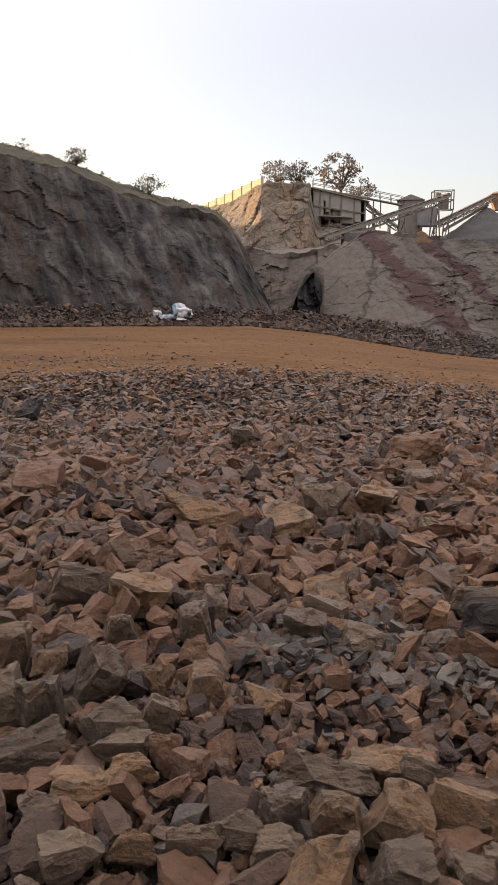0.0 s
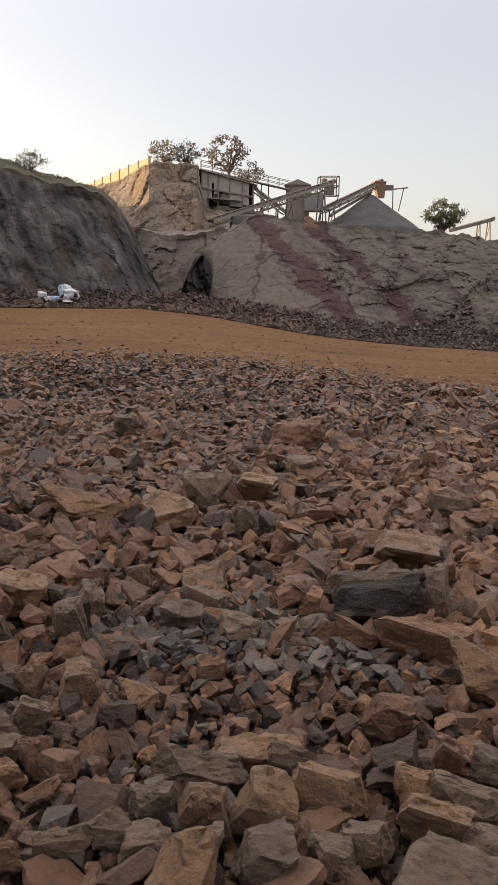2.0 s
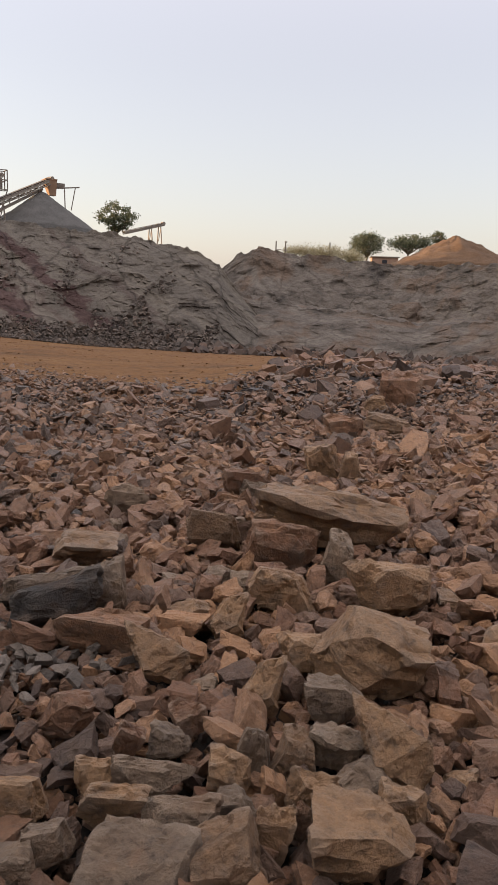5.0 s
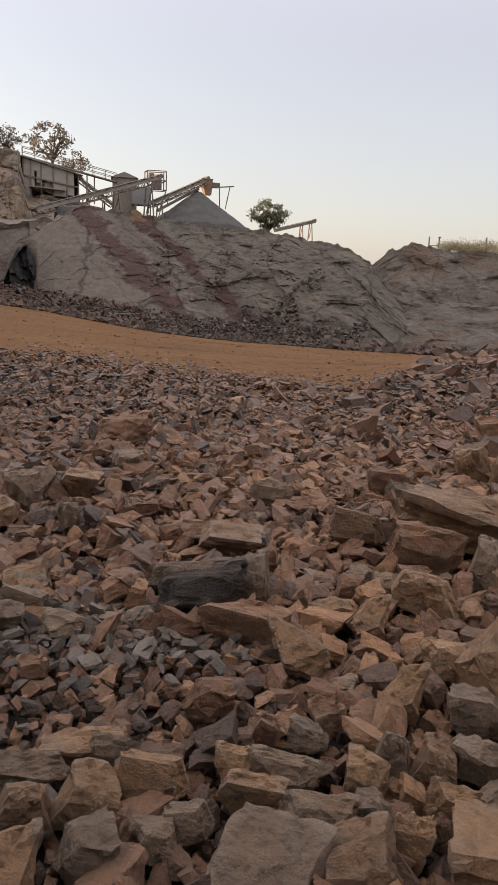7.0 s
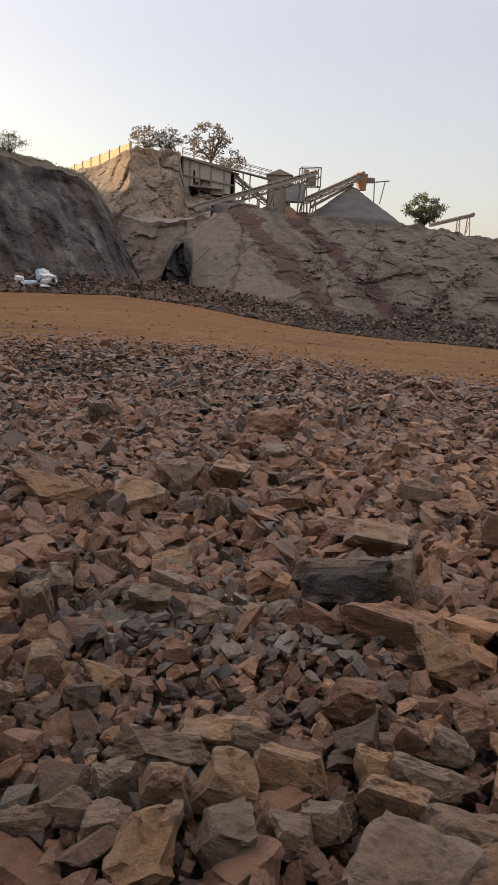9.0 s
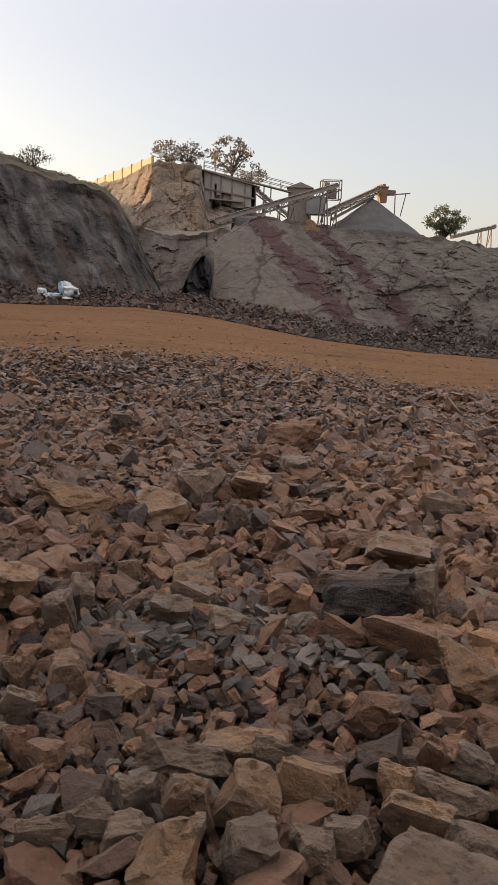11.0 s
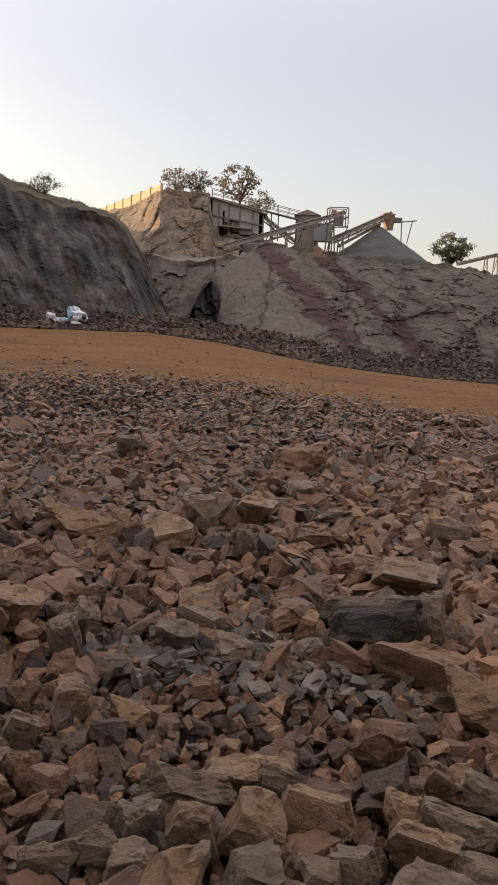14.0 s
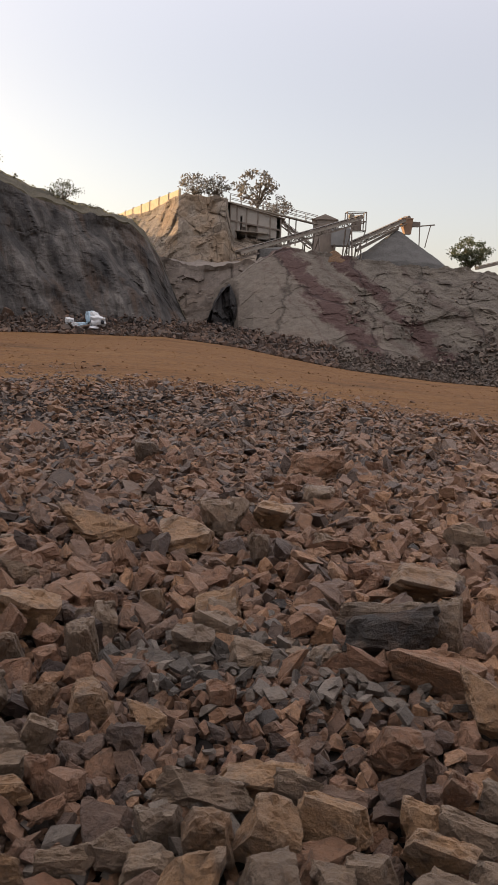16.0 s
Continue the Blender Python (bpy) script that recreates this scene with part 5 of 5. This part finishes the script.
for u in (0.0, 0.13, 0.32, 0.54, 0.79, 1.0):
    part("post", bars([(cut(u, 0) + Vector((0, -0.08, 0)), cut(u, 1.05) + Vector((0, -0.08, 0)))], 0.16), STEEL, house)
part("girder", bars([(cut(0, 0.5) + Vector((0, -0.1, 0)), cut(1, 0.52) + Vector((0, -0.1, 0)))], 0.16), STEEL, house)
part("deck", bars([(cut(0.1, 0.78) + Vector((0, -0.3, 0)), cut(0.75, 0.75) + Vector((0, -0.3, 0)))], 0.9, 0.12), HAZED_DUST_STEEL, house)
fly = bmesh.new()
bmesh.ops.create_cone(fly, cap_ends=True, segments=24, radius1=0.75, radius2=0.75, depth=0.3)
bmesh.ops.transform(fly, matrix=Matrix.Translation(cut(0.5, 0.68) + Vector((0, 0.4, 0))) @ pose(0, 0, 0, 90), verts=fly.verts)
part("flywheel", fly, HAZED_DUST_STEEL, house, "dusty crusher flywheel")
part("crusher_body", block(cut(0.33, 0.7) + Vector((0, 0.9, 0)), (1.3, 1.2, 1.2), 0, 0.12), STEEL, house, "dark jaw crusher body")

# concrete bin wall beside the crusher house
# dusty concrete, its colour lifted further to imitate distance haze
tagged(part("wall_retaining", block(spot(2.75, 8.2, 93.6), (5.6, 1.6, 2.7), -3, 0.12), plain_material("dusty_hazed_concrete", (0.27, 0.225, 0.175), (0.34, 0.285, 0.225), 0.8, 0.9, 0.0, 0.03)), "dust-stained concrete retaining wall on the bluff", "wall", kind="structure")

# gallery with handrails
gal = tagged(empty("walkway", spot(4.6, 8.75, 96)), "raised steel walkway with thin handrails", "walkway")
o = spot(4.6, 8.75, 96)
g0, g1 = Vector(), spot(10.95, 7.45, 98) - o
part("deck", bars([(g0, g1)], 0.9, 0.12), HAZED_DUST_STEEL, gal)
for s in (-0.45, 0.45):
    for h in (0.5, 1.0):
        part("handrail", bars([(g0 + Vector((0, s, h)), g1 + Vector((0, s, h)))], 0.06), STEEL, gal)
    for k in range(9):
        p = g0.lerp(g1, k / 8) + Vector((0, s, 0))
        part("post", bars([(p, p + Vector((0, 0, 1.0)))], 0.06), STEEL, gal)
for k in (0.68, 0.76, 0.97):
    p = g0.lerp(g1, k)
    part("leg", bars([(p, p - Vector((0, 0, 3.2)))], 0.13), STEEL, gal)

# screen house and pale tank
cab = tagged(empty("screen_house", spot(11.56, 5.3, 99)), "brown dusty screen house with a pitched roof", "shed")
part("body", block((0, 0, 2.1), (2.9, 2.6, 4.3), -12, 0.03), CABIN, cab)
bm = bmesh.new()
for x, z in ((-1.65, 0), (0, 0.65), (1.65, 0)):
    for y in (-1.5, 1.5):
        bm.verts.new((x, y, 4.2 + z))
bmesh.ops.convex_hull(bm, input=bm.verts)
bmesh.ops.transform(bm, matrix=pose(0, 0, 0, 0, 0, -12), verts=bm.verts)
part("roof", bm, CABIN, cab)
part("door", block((0.3, -1.32, 1.0), (0.8, 0.08, 1.9), -12, 0.01), STEEL, cab)
tank = tagged(empty("panel_tank", spot(12.75, 5.6, 97.5)), "pale grey steel bin on legs", "bin")
part("body", block((0, 0, 1.7), (2.3, 1.8, 2.1), -14, 0.05), PALE_SHEET, tank)
for sx in (-0.95, 0.95):
    for sy in (-0.7, 0.7):
        part("leg", bars([((sx, sy, 0.8), (sx, sy, -0.8))], 0.14), STEEL, tank)

# hopper and frame over the heap
hop = tagged(empty("discharge_hopper", spot(17.3, 6.9, 104)), "orange rusty discharge hopper over the grey heap", "hopper")
bm = bmesh.new()
for z, w in ((0.0, 0.4), (1.9, 0.75)):
    for sx, sy in ((-1, -1), (1, -1), (1, 1), (-1, 1)):
        bm.verts.new((sx * w + (1.9 - z) * 0.15, sy * w, z))
bmesh.ops.convex_hull(bm, input=bm.verts)
part("bin", bm, RUSTY, hop)
part("rim", block((0, 0, 1.9), (1.6, 1.6, 0.14), 0, 0.03), RUSTY, hop)
part("spout", block((1.2, 0, 1.3), (1.3, 0.9, 0.6), 0, 0.05), STEEL, hop)
fr = tagged(empty("gantry", spot(18.35, 6.0, 104)), "thin steel gantry beside the heap", "gantry")
o = spot(18.35, 6.0, 104)
part("post", bars([(Vector((0, 0, -0.6)), spot(18.3, 7.5, 104) - o)], 0.14), STEEL, fr)
part("post", bars([(spot(18.75, 6.0, 104) - o, spot(19.05, 7.5, 104) - o)], 0.12), STEEL, fr)
part("boom", bars([(spot(17.6, 7.4, 104) - o, spot(19.35, 7.56, 104) - o)], 0.14), STEEL, fr)


def mound(name, label, centre, radius, height, mat, seed, sag=0.06, category="heap"):
    verts, faces = [], []
    rings, n = 28, 72
    for i in range(rings + 1):
        s = i / rings
        for k in range(n):
            a = 2 * math.pi * k / n
            w = 1 + sag * 1.5 * noise.noise((math.cos(a) * 1.5 + seed, math.sin(a) * 1.5, 0))
            x, y = radius * s * w * math.cos(a), radius * s * w * math.sin(a)
            z = height * (1 - s) + height * sag * (noise.fractal(Vector((x * 0.7, y * 0.7, seed)), 0.9, 2.0, 4) - 0.8 * math.exp(-s * 9))
            verts.append((x, y, z - 1.2 * (s > 0.97)))
    for i in range(rings):
        for k in range(n):
            j = (k + 1) % n
            faces.append((i * n + k, (i + 1) * n + k, (i + 1) * n + j, i * n + j))
    ob = mesh_ob(name, verts, faces, mat, True)
    ob.location = centre
    return tagged(ob, label, category)


mound("grit_mound", "smooth cone of grey crushed stone dust", spot(16.75, 4.55, 103), 6.9, 4.9, SAND, 3.0, 0.035)
mound("grit_mound", "low pale dust heap beneath the conveyor", spot(8.3, 5.5, 88), 2.4, 0.5, SAND, 5.0, 0.08)
mound("spoil_mound", "small orange spill of earth on the brink", spot(12.4, 4.75, 77.5), 1.8, 1.4, RUST_SAND, 7.0, 0.12)
mound("spoil_mound", "large orange-brown earth mound on the eastern brink", spot(46.3, 2.9, 104), 8.5, 4.2, RUST_SAND, 9.0, 0.09)

# plastered parapet along the brink of the bluff
wall_a, wall_b = spot(0.96, 8.85, 93.2), spot(-3.4, 7.0, 114)
par = tagged(empty("parapet_wall", wall_a), "ochre plastered parapet wall in low sunlight", "wall")
run = wall_b - wall_a
for k in range(7):
    p, q = run * (k / 7 + 0.008), run * ((k + 1) / 7 - 0.008)
    bm = bmesh.new()
    beam(bm, p + Vector((0, 0, 0.45)), q + Vector((0, 0, 0.45)), 0.22, 1.15)
    part("panel", bm, PARAPET, par)
for k in range(8):
    p = run * (k / 7)
    part("pillar", bars([(p - Vector((0, 0, 0.3)), p + Vector((0, 0, 1.15)))], 0.3), PARAPET, par)

# orange hut and poles on the eastern brink
hut = tagged(empty("hut", spot(41.3, 2.8, 112)), "low orange brick hut with a flat roof", "hut")
part("body", block((0, 0, 0.6), (3.6, 2.6, 1.5), -35, 0.03), BRICKY, hut)
part("roof", block((0, 0, 1.4), (4.0, 3.0, 0.12), -35, 0.02), HAZED_DUST_STEEL, hut)
part("window", block((-0.9, -1.15, 0.75), (0.7, 0.1, 0.5), -35, 0.01), OPENING_SHADE, hut)
for b, e in ((33.46, 3.75), (34.15, 3.7), (37.37, 3.6)):
    pole = tagged(empty("pole", spot(b, e, 97)), "thin dark post standing on the brink", "post")
    part("shaft", bars([((0, 0, -0.3), (0, 0, 1.5 if b > 37 else 1.25))], 0.11), STEEL, pole)
    if b > 34 and b < 35:
        part("cap", block((0.05, 0, 1.25), (0.34, 0.2, 0.16), 20, 0.03), STEEL, pole)
part_rail = tagged(empty("low_rail", spot(33.46, 3.9, 97)), "thin rail between two posts", "rail")
part("bar", bars([((0, 0, 0), spot(34.15, 3.85, 97) - spot(33.46, 3.9, 97))], 0.07), STEEL, part_rail)


# ---- white bags at the foot of the dark face ----
def bag(label, at, size, turn, tip, mat, seed, mouth=False):
    ob = tagged(empty("bulk_bag", at), label, "bag")
    bm = bmesh.new()
    bmesh.ops.create_cube(bm, size=1.0)
    bmesh.ops.subdivide_edges(bm, edges=bm.edges[:], cuts=9, use_grid_fill=True)
    for v in bm.verts:
        c = v.co.copy()
        r = c.normalized() * 0.62
        v.co = c.lerp(r, 0.4)
        v.co += v.co.normalized() * (0.2 * noise.fractal(c * 2.6 + Vector((seed, 0, 0)), 0.8, 2.2, 4) - 0.05 * abs(noise.noise(c * 7 + Vector((0, seed, 0)))))
    bmesh.ops.transform(bm, matrix=pose(0, 0, size[2] * 0.42, tip, 0, turn) @ Matrix.Diagonal((*size, 1)), verts=bm.verts)
    body = part("body", bm, mat, ob, smooth=True)
    if mouth:
        # solid near-black ellipsoid standing for the shade inside the open bag
        hole = bmesh.new()
        bmesh.ops.create_uvsphere(hole, u_segments=16, v_segments=8, radius=0.5)
        bmesh.ops.transform(hole, matrix=pose(size[0] * 0.4, -size[1] * 0.34, size[2] * 0.35, 0, 0, 0) @ Matrix.Diagonal((size[0] * 0.3, size[1] * 0.36, size[2] * 0.42, 1)), verts=hole.verts)
        part("mouth", hole, OPENING_SHADE, ob, "near-black plug painted as the shade in the open bag", True)
    return ob


bag("crumpled white bulk bag with an open mouth", spot(-4.8, -0.35, 64.3), (1.1, 0.9, 0.8), 15, 12, WHITE_BAG, 1.0, True)
bag("upright white bag with a pale blue print", spot(-5.3, -0.10, 64.6), (0.55, 0.5, 0.85), 40, -25, BLUE_BAG, 2.0)
bag("crumpled white bag leaning on others", spot(-5.05, 0.10, 64.7), (0.7, 0.6, 0.6), 70, 30, WHITE_BAG, 6.0)
bag("white bag lying flat on the rocks", spot(-6.0, -0.45, 64.3), (1.1, 0.8, 0.32), -15, 0, BLUE_BAG, 3.0)
bag("small white sack lying on the rocks", spot(-6.8, -0.30, 64.5), (0.65, 0.5, 0.5), 25, 8, WHITE_BAG, 4.0)
bag("small white sack slumped among the rocks", spot(-6.35, -0.50, 64.0), (0.6, 0.5, 0.35), 60, 0, WHITE_BAG, 7.0)
bag("white plastic sheet crumpled at the foot of the rocks", spot(-5.4, -0.60, 63.4), (1.3, 0.5, 0.2), 5, 0, WHITE_BAG, 5.0)
